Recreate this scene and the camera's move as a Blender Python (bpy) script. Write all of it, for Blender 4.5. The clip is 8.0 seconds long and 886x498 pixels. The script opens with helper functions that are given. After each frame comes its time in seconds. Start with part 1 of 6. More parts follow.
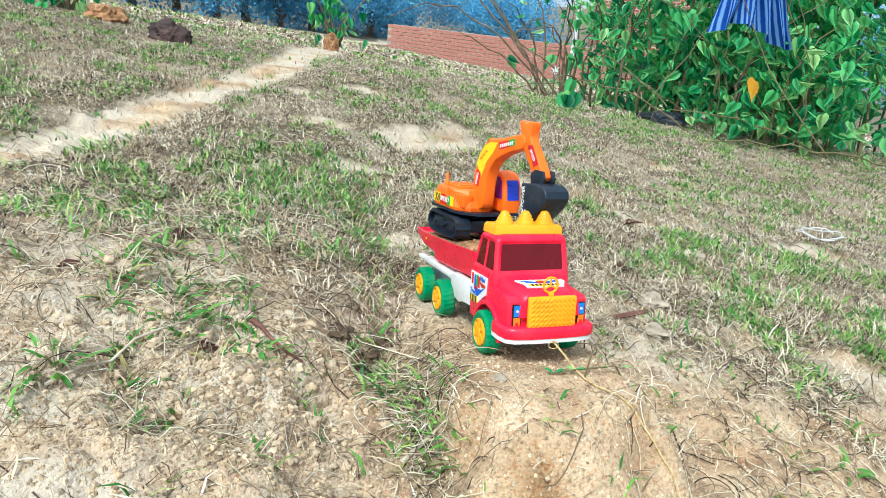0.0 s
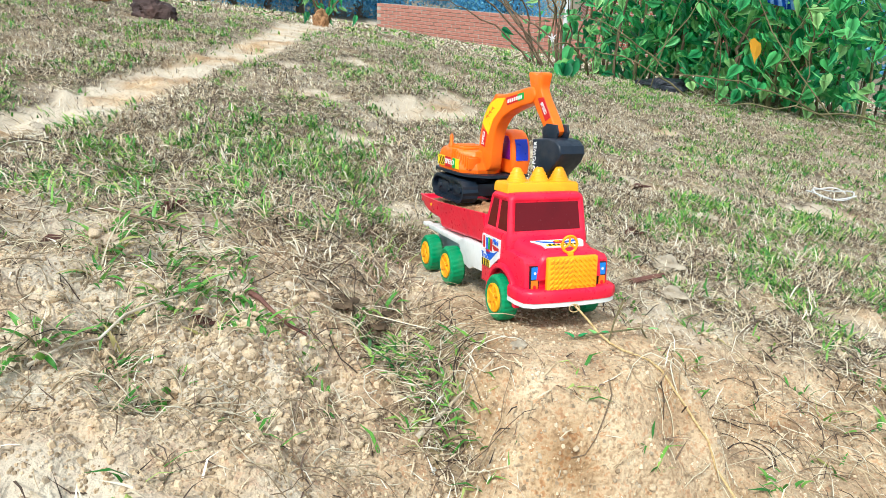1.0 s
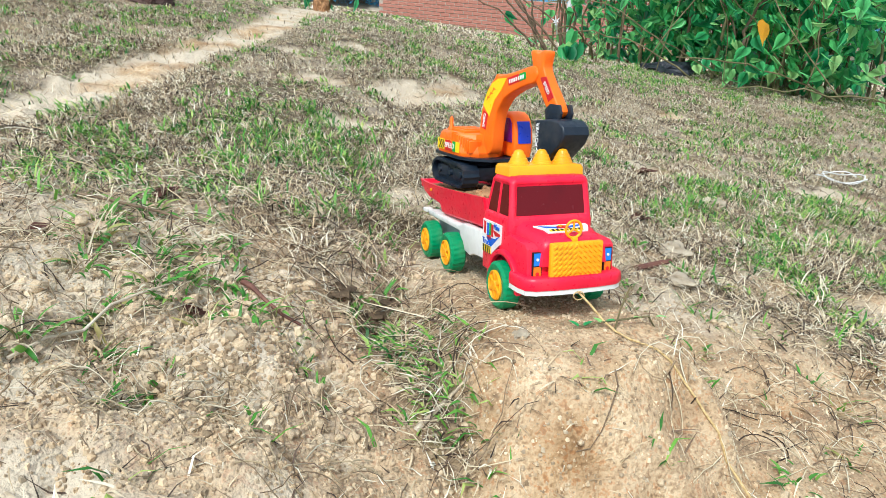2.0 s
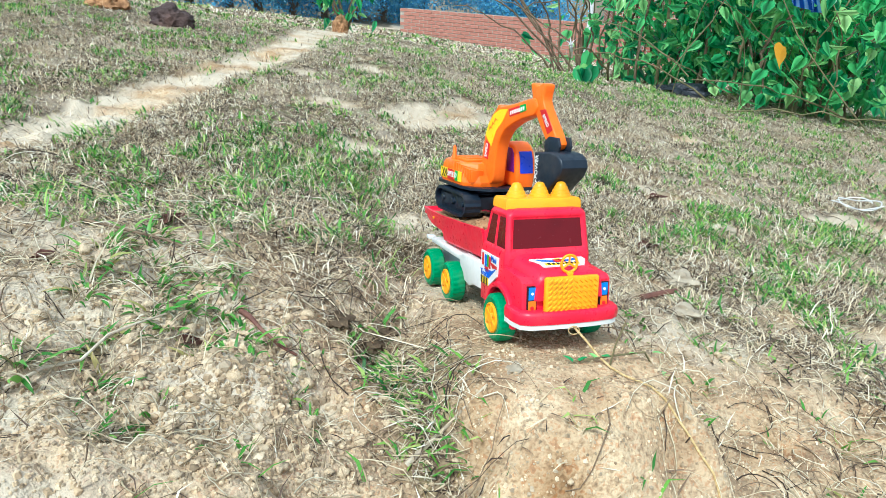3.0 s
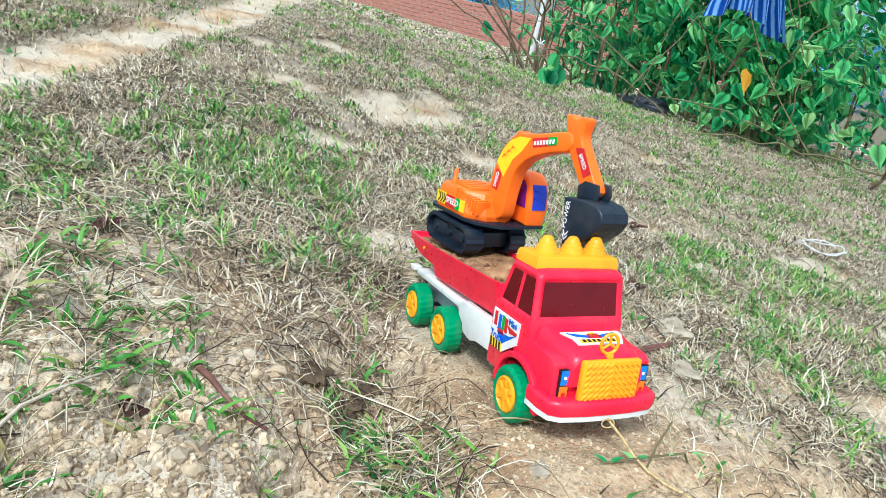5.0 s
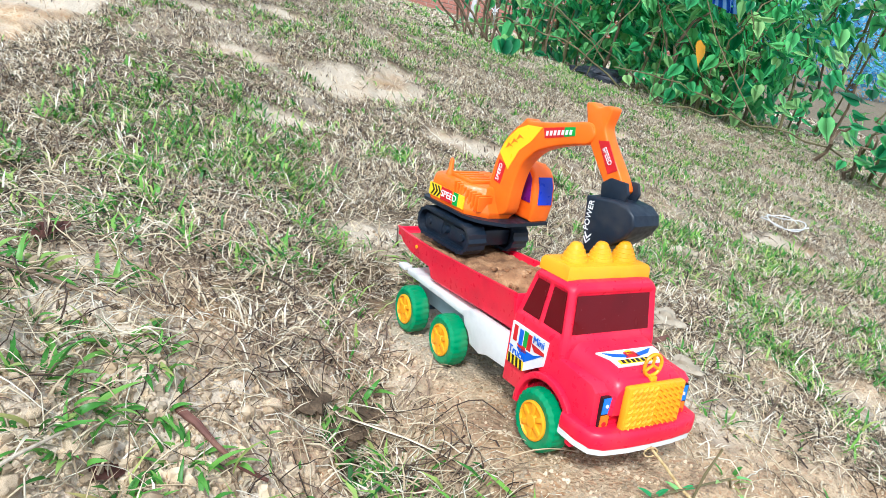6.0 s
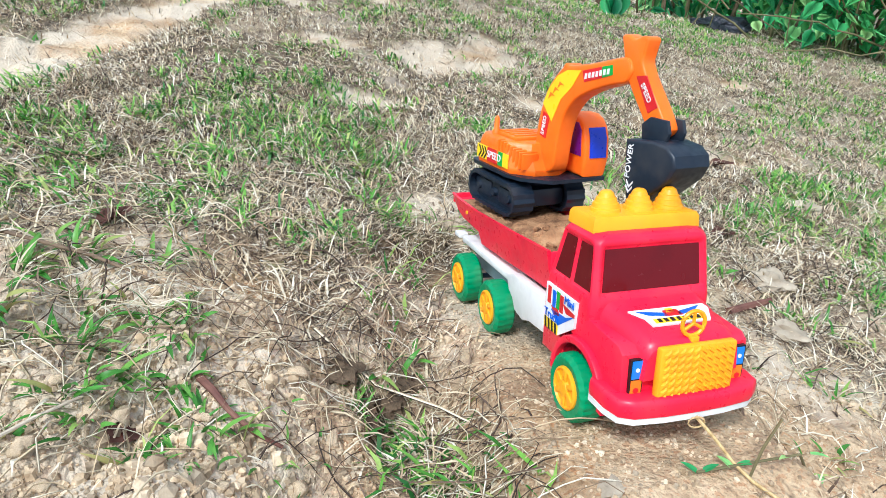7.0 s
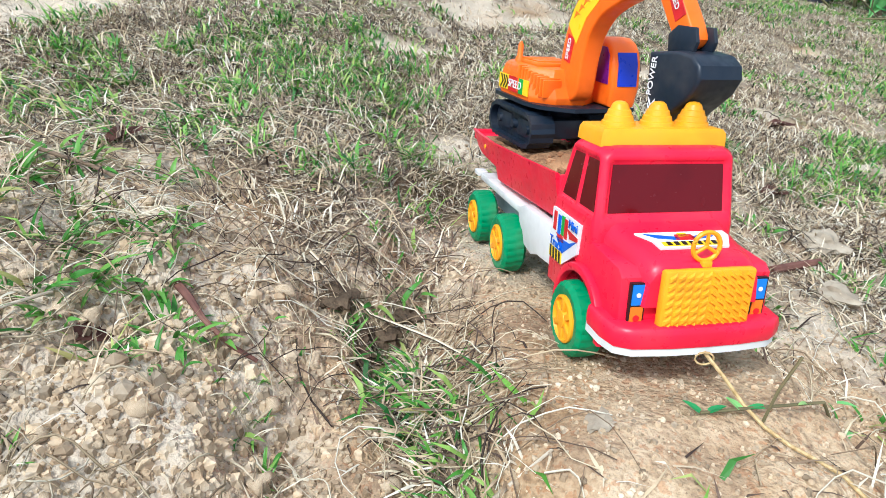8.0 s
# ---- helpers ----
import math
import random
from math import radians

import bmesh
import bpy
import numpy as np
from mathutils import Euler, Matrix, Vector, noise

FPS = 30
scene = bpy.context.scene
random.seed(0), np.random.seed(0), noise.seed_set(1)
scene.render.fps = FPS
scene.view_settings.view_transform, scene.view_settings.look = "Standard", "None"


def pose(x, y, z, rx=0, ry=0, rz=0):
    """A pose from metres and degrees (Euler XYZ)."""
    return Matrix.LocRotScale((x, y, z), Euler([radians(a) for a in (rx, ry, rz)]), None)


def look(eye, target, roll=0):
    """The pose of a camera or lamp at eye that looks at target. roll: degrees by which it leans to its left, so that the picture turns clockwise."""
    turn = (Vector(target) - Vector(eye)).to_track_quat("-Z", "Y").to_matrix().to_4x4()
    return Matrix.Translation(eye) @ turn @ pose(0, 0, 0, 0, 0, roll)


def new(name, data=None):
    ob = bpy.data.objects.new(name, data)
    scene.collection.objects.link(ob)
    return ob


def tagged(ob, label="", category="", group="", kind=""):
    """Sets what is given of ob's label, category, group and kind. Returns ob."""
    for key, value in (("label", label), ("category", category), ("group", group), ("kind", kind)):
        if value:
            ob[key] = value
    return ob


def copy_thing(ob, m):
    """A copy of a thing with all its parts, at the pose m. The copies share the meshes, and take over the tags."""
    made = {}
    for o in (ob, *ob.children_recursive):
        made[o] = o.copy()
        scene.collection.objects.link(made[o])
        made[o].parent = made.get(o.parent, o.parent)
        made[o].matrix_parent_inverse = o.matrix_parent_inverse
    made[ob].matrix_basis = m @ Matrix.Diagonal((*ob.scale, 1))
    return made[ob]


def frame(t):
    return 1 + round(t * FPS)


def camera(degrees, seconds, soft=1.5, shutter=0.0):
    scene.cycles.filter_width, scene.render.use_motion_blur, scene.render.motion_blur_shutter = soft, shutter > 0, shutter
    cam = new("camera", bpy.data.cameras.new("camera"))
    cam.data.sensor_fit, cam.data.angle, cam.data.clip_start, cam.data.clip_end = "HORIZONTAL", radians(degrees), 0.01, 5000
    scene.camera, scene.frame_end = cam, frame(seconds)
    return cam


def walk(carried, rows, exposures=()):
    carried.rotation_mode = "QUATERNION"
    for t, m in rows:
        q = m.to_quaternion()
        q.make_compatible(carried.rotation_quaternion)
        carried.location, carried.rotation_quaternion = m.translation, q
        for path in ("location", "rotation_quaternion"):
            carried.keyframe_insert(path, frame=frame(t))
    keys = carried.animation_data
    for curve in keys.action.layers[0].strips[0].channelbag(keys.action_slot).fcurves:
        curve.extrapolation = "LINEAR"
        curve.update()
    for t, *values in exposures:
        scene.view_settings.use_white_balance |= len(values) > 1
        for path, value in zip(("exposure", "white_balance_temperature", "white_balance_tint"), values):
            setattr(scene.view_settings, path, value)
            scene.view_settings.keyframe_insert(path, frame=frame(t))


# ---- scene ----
cam = camera(68.0, 8.0, soft=0.6)
PATH = [
    (0, (-0.0008, -0.2903, 0.4539), (0.0747, 0.6382, 0.0903), 4.50),
    (0.5, (-0.0086, -0.2839, 0.4229), (0.0647, 0.6355, 0.0365), 3.74),
    (1, (-0.0114, -0.2470, 0.4108), (0.0699, 0.6705, 0.0213), 2.80),
    (1.5, (-0.0118, -0.2251, 0.3936), (0.0730, 0.6814, -0.0201), 2.57),
    (3, (0.0222, -0.2180, 0.4168), (0.0680, 0.7036, 0.0312), 2.23),
    (3.5, (0.0113, -0.1838, 0.4220), (0.0783, 0.7317, 0.0253), 4.08),
    (4, (-0.0045, -0.1524, 0.4210), (0.0804, 0.7578, 0.0156), 5.93),
    (4.5, (-0.0258, -0.1208, 0.4277), (0.0795, 0.7890, 0.0261), 8.41),
    (6, (-0.1190, 0.0414, 0.4155), (0.1381, 0.9062, -0.0157), 11.96),
    (6.5, (-0.0317, 0.0270, 0.4053), (0.0675, 0.9048, -0.0633), 8.13),
    (7, (-0.0117, 0.0486, 0.3951), (0.0390, 0.9255, -0.0829), 2.89),
    (7.5, (0.0251, 0.0559, 0.3751), (0.0444, 0.9245, -0.1200), 0.50),
    (8, (0.0410, 0.0586, 0.3342), (0.0047, 0.9204, -0.1716), 2.69),
]
walk(cam, [(t, look(eye, target, roll)) for t, eye, target, roll in PATH], [(0.0, 0.38, 5700, 0), (1.0, 0.38, 5950, 2), (1.7, 0.24, 6000, 4), (2.8, 0.38, 5550, -3), (4.7, 0.32, 5500, -1), (6.0, 0.42, 5600, 6), (8.0, 0.30, 5620, 6)])

# world, light, helpers, materials
sky_world = bpy.data.worlds.new("sky")
scene.world = sky_world
sky_world.use_nodes = True
_n = sky_world.node_tree.nodes
_sky = _n.new("ShaderNodeTexSky")
_sky.sky_type = "NISHITA"
_sky.sun_disc = False
_sky.sun_elevation, _sky.sun_rotation = radians(52), radians(215)
_sky.air_density, _sky.dust_density, _sky.ozone_density = 1.0, 6.0, 1.0
_soft = _n.new("ShaderNodeMixRGB")
_soft.inputs[0].default_value = 0.6
_soft.inputs[2].default_value = (6.5, 6.8, 7.2, 1)
sky_world.node_tree.links.new(_sky.outputs[0], _soft.inputs[1])
sky_world.node_tree.links.new(_soft.outputs[0], _n["Background"].inputs[0])
_n["Background"].inputs[1].default_value = 0.138
sun_data = bpy.data.lights.new("sun", "SUN")
sun_data.energy, sun_data.angle, sun_data.color = 2.8, radians(11), (1.0, 0.97, 0.92)
sun = new("sun", sun_data)
sun.matrix_world = look((-3, -5, 8), (0, 0, 0))

S = 0.1


# ---- mesh helpers ----
def part(name, bm, material, parent=None, label="", smooth=35):
    me = bpy.data.meshes.new(name)
    bm.normal_update()
    bm.to_mesh(me)
    bm.free()
    me.materials.append(material)
    ob = new(name, me)
    if smooth:
        for p in me.polygons:
            p.use_smooth = True
        me.set_sharp_from_angle(angle=radians(smooth))
    ob.parent = parent
    if label:
        ob["label"] = label
    return ob


def empty(name, m, label, category, group="", kind=""):
    ob = new(name)
    ob.empty_display_size = 0.05
    ob.matrix_basis = m
    return tagged(ob, label, category, group, kind)


def raw_mesh(name, verts, faces, material, parent=None, smooth=False):
    me = bpy.data.meshes.new(name)
    verts = np.asarray(verts, np.float32)
    faces = np.asarray(faces, np.int32)
    n, k = faces.shape
    me.vertices.add(len(verts))
    me.vertices.foreach_set("co", verts.ravel())
    me.loops.add(n * k)
    me.loops.foreach_set("vertex_index", faces.ravel())
    me.polygons.add(n)
    me.polygons.foreach_set("loop_start", np.arange(0, n * k, k, dtype=np.int32))
    me.polygons.foreach_set("use_smooth", np.full(n, smooth))
    me.update(calc_edges=True)
    me.validate()
    me.materials.append(material)
    ob = new(name, me)
    ob.parent = parent
    return ob


def ring_loft(bm, rings, cap=True, closed=True):
    vs = [[bm.verts.new(p) for p in r] for r in rings]
    k = len(vs[0])
    for a, b in zip(vs, vs[1:]):
        for i in range(k if closed else k - 1):
            j = (i + 1) % k
            bm.faces.new((a[i], a[j], b[j], b[i]))
    if cap:
        bm.faces.new(vs[0][::-1])
        bm.faces.new(vs[-1])
    return vs


def fix(bm):
    bmesh.ops.recalc_face_normals(bm, faces=bm.faces[:])
    return bm


def box(bm, x0, x1, y0, y1, z0, z1, r=0.0, seg=2, s=S):
    made = bmesh.ops.create_cube(bm, size=1.0)["verts"]
    for v in made:
        v.co = Vector(((x0 + x1) / 2 + v.co.x * (x1 - x0), (y0 + y1) / 2 + v.co.y * (y1 - y0), (z0 + z1) / 2 + v.co.z * (z1 - z0))) * s
    if r:
        es = {e for v in made for e in v.link_edges}
        bmesh.ops.bevel(bm, geom=list(es), offset=r * s, segments=seg, profile=0.5, affect="EDGES", clamp_overlap=True)
    return bm


def prism(bm, outline, x0, x1, r=0.0, seg=2, s=S):
    """An outline in (y, z), drawn out along x."""
    a = [bm.verts.new((x0 * s, y * s, z * s)) for y, z in outline]
    b = [bm.verts.new((x1 * s, y * s, z * s)) for y, z in outline]
    k = len(a)
    sides = [bm.faces.new((a[i], a[(i + 1) % k], b[(i + 1) % k], b[i])) for i in range(k)]
    caps = [bm.faces.new(a[::-1]), bm.faces.new(b)]
    bmesh.ops.recalc_face_normals(bm, faces=sides + caps)
    if r:
        es = {e for f in caps for e in f.edges}
        bmesh.ops.bevel(bm, geom=list(es), offset=r * s, segments=seg, profile=0.5, affect="EDGES", clamp_overlap=True)
    return bm


def lathe(bm, profile, axis="z", n=24, at=(0, 0, 0), s=S, wave=None):
    """A profile of (radius, height) turned round an axis."""
    rings = []
    for k, (r, h) in enumerate(profile):
        ring = []
        for i in range(n):
            a = 2 * math.pi * i / n
            rr = r + (wave(k, i) if wave else 0.0)
            c, d = rr * math.cos(a), rr * math.sin(a)
            p = (c, d, h) if axis == "z" else (h, c, d) if axis == "x" else (c, h, d)
            ring.append(tuple((p[q] + at[q]) * s for q in range(3)))
        rings.append(ring)
    ring_loft(bm, rings)
    return fix(bm)


def tube(bm, points, radii, n=6):
    pts = [Vector(p) for p in points]
    rings = []
    side = Vector((0.31, 0.17, 0.93))
    for i, p in enumerate(pts):
        d = (pts[min(i + 1, len(pts) - 1)] - pts[max(i - 1, 0)]).normalized()
        u = d.cross(side)
        if u.length < 1e-3:
            u = d.cross(Vector((1, 0, 0)))
        u.normalize()
        w = d.cross(u)
        r = radii[i] if isinstance(radii, (list, tuple)) else radii
        rings.append([p + (u * math.cos(2 * math.pi * k / n) + w * math.sin(2 * math.pi * k / n)) * r for k in range(n)])
    ring_loft(bm, rings)
    return fix(bm)


def bent(a, b, sag, k=8, jitter=0.0, rng=random):
    """Points from a to b, bowed by the vector sag."""
    a, b, sag = Vector(a), Vector(b), Vector(sag)
    out = []
    for i in range(k + 1):
        f = i / k
        j = Vector((rng.uniform(-1, 1), rng.uniform(-1, 1), rng.uniform(-1, 1))) * jitter if 0 < i < k else Vector()
        out.append(a.lerp(b, f) + sag * 4 * f * (1 - f) + j)
    return out


def rough(bm, amount, size, seed=0.0):
    for v in bm.verts:
        v.co += v.co.normalized() * 0 + noise.noise_vector(v.co / size + Vector((seed, seed * 1.7, -seed))) * amount
    return bm


# ---- numpy noise for the ground ----
def lattice(x, y, seed):
    i, j = np.floor(x).astype(np.int64), np.floor(y).astype(np.int64)
    fx, fy = x - i, y - j
    fx, fy = fx * fx * (3 - 2 * fx), fy * fy * (3 - 2 * fy)

    def h(a, b):
        k = (a * 374761393 + b * 668265263 + seed * 974634777) & 0x7FFFFFFF
        k = ((k ^ (k >> 13)) * 1274126177) & 0x7FFFFFFF
        return ((k ^ (k >> 16)) & 0xFFFF) / 65535.0

    return (h(i, j) * (1 - fx) + h(i + 1, j) * fx) * (1 - fy) + (h(i, j + 1) * (1 - fx) + h(i + 1, j + 1) * fx) * fy - 0.5


def smooth(a, b, v):
    f = np.clip((v - a) / (b - a), 0, 1)
    return f * f * (3 - 2 * f)


TRUCK = pose(0.15, 0.57, 0.003) @ pose(0, 0, 0, 0, 0, 15.0) @ pose(0, 0, 0, -11.0, 2.0, 0)
TRUCK_INV = np.array(TRUCK.inverted())
TRUCK_UP = TRUCK.to_3x3() @ Vector((0, 0, 1))


def path_x(y):
    """The middle of the trodden path."""
    return np.interp(y, [-3, 0.9, 1.1, 1.35, 1.6, 2.3, 3.1, 4.2, 9], [-2.1, -0.82, -0.765, -0.70, -0.64, -0.475, -0.415, -0.45, -0.9])


def gully(x, y):
    """The rooty gully that runs down beside the sandy slope."""
    mid = -0.015 + 0.34 * (0.50 - y) + 0.02 * lattice(x * 9, y * 9, 81)
    return np.exp(-(((x - mid) / 0.026) ** 2)) * smooth(0.20, 0.30, y) * smooth(0.56, 0.48, y)


BARE = (
    (0.10, 1.72, 0.13, 0.10, 20), (0.19, 1.90, 0.06, 0.05, 0), (-0.107, 1.31, 0.06, 0.04, 10), (-0.226, 1.66, 0.07, 0.05, 0),
    (0.61, 1.33, 0.11, 0.035, -28), (0.96, 1.57, 0.10, 0.04, -20), (0.79, 1.90, 0.08, 0.05, 0), (0.94, 2.0, 0.08, 0.05, 10),
    (1.15, 1.32, 0.10, 0.05, -10), (0.93, 0.97, 0.12, 0.04, -30), (0.80, 0.47, 0.14, 0.07, -15), (0.56, 1.80, 0.07, 0.05, 0),
    (0.23, 1.02, 0.08, 0.05, 15), (0.30, 1.45, 0.07, 0.05, 0), (0.85, 0.69, 0.10, 0.05, -20), (0.06, 0.93, 0.10, 0.05, 10),
    (-0.1, 2.19, 0.09, 0.05, 10), (-0.35, 2.0, 0.08, 0.06, 0),
)


def bare_spots(x, y, n):
    """The worn pale patches in the turf."""
    out = np.zeros_like(x)
    for cx, cy, rx, ry, turn in BARE:
        c, s = math.cos(radians(turn)), math.sin(radians(turn))
        u, v = ((x - cx) * c + (y - cy) * s) / rx, ((y - cy) * c - (x - cx) * s) / ry
        out = np.maximum(out, smooth(1.4, 0.6, np.hypot(u, v) + 1.5 * n))
    return 0.9 * out


def sand_amount(x, y):
    """How bare the ground is, 0 to 1."""
    n = lattice(x * 5, y * 5, 3) + 0.6 * lattice(x * 13, y * 13, 4) + 0.4 * lattice(x * 31, y * 31, 14)
    width = 0.085 + 0.012 * np.maximum(y, 0)
    trail = 1 - smooth(0.5, 1.2, np.abs(x - path_x(y)) / width + 0.35 * n)
    slope = (1 - smooth(0.30, 0.52, y - 0.30 * smooth(0.1, -0.3, x) + 0.10 * n + 0.18 * smooth(0.45, 1.0, x) - 0.17 * smooth(0.12, 0.3, x) * smooth(0.85, 0.6, x))) * (1 - 0.3 * smooth(-0.3, -0.6, x)) * smooth(1.7, 0.9, np.abs(x - 0.1) + 0.3 * n) * smooth(-1.5, -0.7, y + 0.4 * n)
    left = 0.75 * np.exp(-(((x + 0.22) / 0.2) ** 2) - ((y - 0.62) / 0.13) ** 2) * (n > -0.25)
    spots = smooth(0.2, 0.44, lattice(x * 4.7 + 7 + 2.9 * y, y * 4.1 - 3.3 * x, 21) + 0.8 * n) * 0.85
    spots = np.maximum(spots, 0.9 * smooth(0.08, 0.34, lattice(x * 6 + 2 + 3 * y, y * 6.5 - 3 * x, 23) + 0.75 * n + 0.35 * smooth(0.25, 0.4, x) * smooth(0.85, 0.6, y)))
    far = smooth(3, 6, y) * 0.1
    lx = TRUCK_INV[0, 0] * (x - 0.15) + TRUCK_INV[0, 1] * (y - 0.57)
    ly = TRUCK_INV[1, 0] * (x - 0.15) + TRUCK_INV[1, 1] * (y - 0.57)
    toy = 0.95 * smooth(0.24, 0.12, np.abs(lx - 0.02) + 0.07 * n) * smooth(0.30, 0.08, ly + 0.12 * n)
    toy = np.maximum(toy, 0.9 * smooth(0.36, 0.22, np.abs(lx - 0.04) + 0.12 * n) * smooth(0.16, -0.02, ly + 0.12 * n))
    return np.clip(np.maximum.reduce([trail, slope, left, (0.8 - 0.3 * smooth(0.7, 1.1, y)) * spots * smooth(4.5, 2.0, y), bare_spots(x, y, n), toy, far + 0 * x]) * (1 - 0.8 * gully(x, y)), 0, 1)


def pale_crust(x, y):
    """The whitish dry crust of the soil, thin on the fresh orange slope."""
    slip = smooth(-0.12, 0.02, x + 0.05 * lattice(x * 9, y * 9, 71)) * smooth(0.62, 0.5, y)
    return 0.65 - 0.5 * slip


def ground_z(x, y, fine=True):
    x, y = np.asarray(x, float), np.asarray(y, float)
    cross = x - 0.2
    z = -0.02 - 0.14 * cross / np.where(cross > 0, 1 + np.abs(cross) / 14, 1 + np.abs(cross) / 9)
    # the field climbs to a low brow, then falls away towards the wall
    z = z + 0.05 * (np.minimum(y, 2.6) - 1) - 0.075 * (np.clip(y, 2.8, 34) - 2.8) * smooth(2.8, 4.2, y)
    z = z + (0.03 * lattice(x * 1.1, y * 1.1, 5) + 0.016 * lattice(x * 3.1, y * 3.1, 6)) * smooth(0.5, 1.4, np.hypot(x - 0.1, y - 0.6))
    # the crumbling bank beside the toy, and the hollow in its end
    edge = x - 0.10 * lattice(x * 5, y * 5, 83) - 0.06 * lattice(x * 13, y * 13, 84) - 0.03 * lattice(x * 29, y * 29, 85)
    bank = smooth(0.0, -0.13, edge) * smooth(0.95, 0.45, y) * smooth(-1.5, -0.5, x)
    z = z + bank * (0.04 + 0.10 * np.clip(-x - 0.1, 0, 0.35) + 0.02 * lattice(x * 11, y * 11, 86) + 0.018 * lattice(x * 25, y * 25, 87))
    z = z - 0.035 * np.exp(-(((x + 0.025) / 0.045) ** 2) - ((y - 0.50) / 0.05) ** 2) - 0.008 * gully(x, y)
    if fine:
        s = sand_amount(x, y)
        near = smooth(3.0, 1.2, np.hypot(x, y - 0.3))
        z = z + near * (0.010 * lattice(x * 14, y * 14, 7) + 0.019 * s * lattice(x * 23 + 5 * y, y * 23 - 5 * x, 17) + (0.006 + 0.004 * s) * lattice(x * 37, y * 37, 8) + s * (0.007 * np.abs(lattice(x * 33 + 9 * y, y * 33 - 9 * x, 61)) - 0.008 * np.abs(lattice(x * 58 - 12 * y, y * 58 + 12 * x, 62)) + 0.003 * lattice(x * 95, y * 95, 63))) - 0.008 * s
    # level with the wheels under the toy
    lx = TRUCK_INV[0, 0] * (x - 0.15) + TRUCK_INV[0, 1] * (y - 0.57)
    ly = TRUCK_INV[1, 0] * (x - 0.15) + TRUCK_INV[1, 1] * (y - 0.57)
    wob = 0.09 * lattice(x * 9 + 2 * y, y * 9 - 2 * x, 51) + 0.05 * lattice(x * 21, y * 21, 52)
    m = smooth(0.19, 0.075, np.abs(lx) + 0.7 * wob * smooth(0.05, 0.12, np.abs(lx))) * smooth(0.38, 0.215, np.abs(ly - 0.02) + wob * smooth(0.2, 0.27, np.abs(ly)))
    flat = 0.003 - (TRUCK_UP.x * (x - 0.15) + TRUCK_UP.y * (y - 0.57)) / TRUCK_UP.z - 0.0035
    bumps = 0.0
    if fine:
        bumps = 0.004 * np.minimum(lattice(x * 37, y * 37, 8), 0)
        ahead = smooth(-0.21, -0.27, ly)
        bumps = bumps + ahead * (0.012 * lattice(x * 17 + 4 * y, y * 11 - 4 * x, 91) + 0.009 * lattice(x * 30, y * 24, 92) - 0.010 * np.abs(lattice(x * 44 - 9 * y, y * 36 + 9 * x, 93)) + 0.004 * lattice(x * 80, y * 80, 94))
    return z * (1 - m) + (flat + bumps) * m


def gz(x, y):
    return float(ground_z(np.array([x]), np.array([y]))[0])


# ---- materials ----
def material(name, rough_=0.5, metal=0.0):
    m = bpy.data.materials.new(name)
    m.use_nodes = True
    b = m.node_tree.nodes["Principled BSDF"]
    b.inputs["Roughness"].default_value = rough_
    b.inputs["Metallic"].default_value = metal
    b.inputs["Specular IOR Level"].default_value = 0.35
    return m, m.node_tree, b


def node(tree, kind, **values):
    n = tree.nodes.new(kind)
    for k, v in values.items():
        n.inputs[k].default_value = v
    return n


def ramp(tree, source, stops):
    r = tree.nodes.new("ShaderNodeValToRGB")
    els = r.color_ramp.elements
    while len(els) < len(stops):
        els.new(0.5)
    for e, (p, c) in zip(els, stops):
        e.position, e.color = p, (*c, 1)
    tree.links.new(source, r.inputs[0])
    return r.outputs[0]


def noise_tex(tree, scale, detail=4.0, coord="Object"):
    c = tree.nodes.new("ShaderNodeTexCoord")
    n = node(tree, "ShaderNodeTexNoise", Scale=scale, Detail=detail)
    tree.links.new(c.outputs[coord], n.inputs["Vector"])
    return n


def bump(tree, b, source, strength, distance):
    n = node(tree, "ShaderNodeBump", Strength=strength, Distance=distance)
    tree.links.new(source, n.inputs["Height"])
    tree.links.new(n.outputs[0], b.inputs["Normal"])


def plastic(name, colour, rough_=0.38, dust=0.12):
    """Moulded toy plastic with faint dust and scuffs."""
    m, t, b = material(name, rough_)
    n = noise_tex(t, 28, 6)
    dark = tuple(c * 0.82 for c in colour)
    dusty = tuple(c * (1 - dust) + d * dust for c, d in zip(colour, (0.42, 0.33, 0.22)))
    t.links.new(ramp(t, n.outputs[0], [(0.3, dark), (0.5, colour), (0.72, dusty)]), b.inputs["Base Color"])
    f = noise_tex(t, 160, 3)
    t.links.new(ramp(t, f.outputs[0], [(0.3, (rough_ - 0.08,) * 3), (0.75, (rough_ + 0.2,) * 3)]), b.inputs["Roughness"])
    bump(t, b, f.outputs[0], 0.08, 0.0005)
    return m


def mottled(name, stops, scale, rough_=0.9, bumps=0.4, distance=0.003, fine=None, island=False):
    m, t, b = material(name, rough_)
    n = noise_tex(t, scale, 6)
    col = ramp(t, n.outputs[0], stops)
    if island:
        g = t.nodes.new("ShaderNodeNewGeometry")
        h = node(t, "ShaderNodeHueSaturation")
        mr = node(t, "ShaderNodeMapRange")
        mr.inputs[3].default_value, mr.inputs[4].default_value = 0.55, 1.45
        t.links.new(g.outputs["Random Per Island"], mr.inputs[0])
        t.links.new(mr.outputs[0], h.inputs["Value"])
        t.links.new(col, h.inputs["Color"])
        col = h.outputs[0]
    t.links.new(col, b.inputs["Base Color"])
    f = noise_tex(t, fine or scale * 6, 4)
    if bumps:
        bump(t, b, f.outputs[0], bumps, distance)
    return m


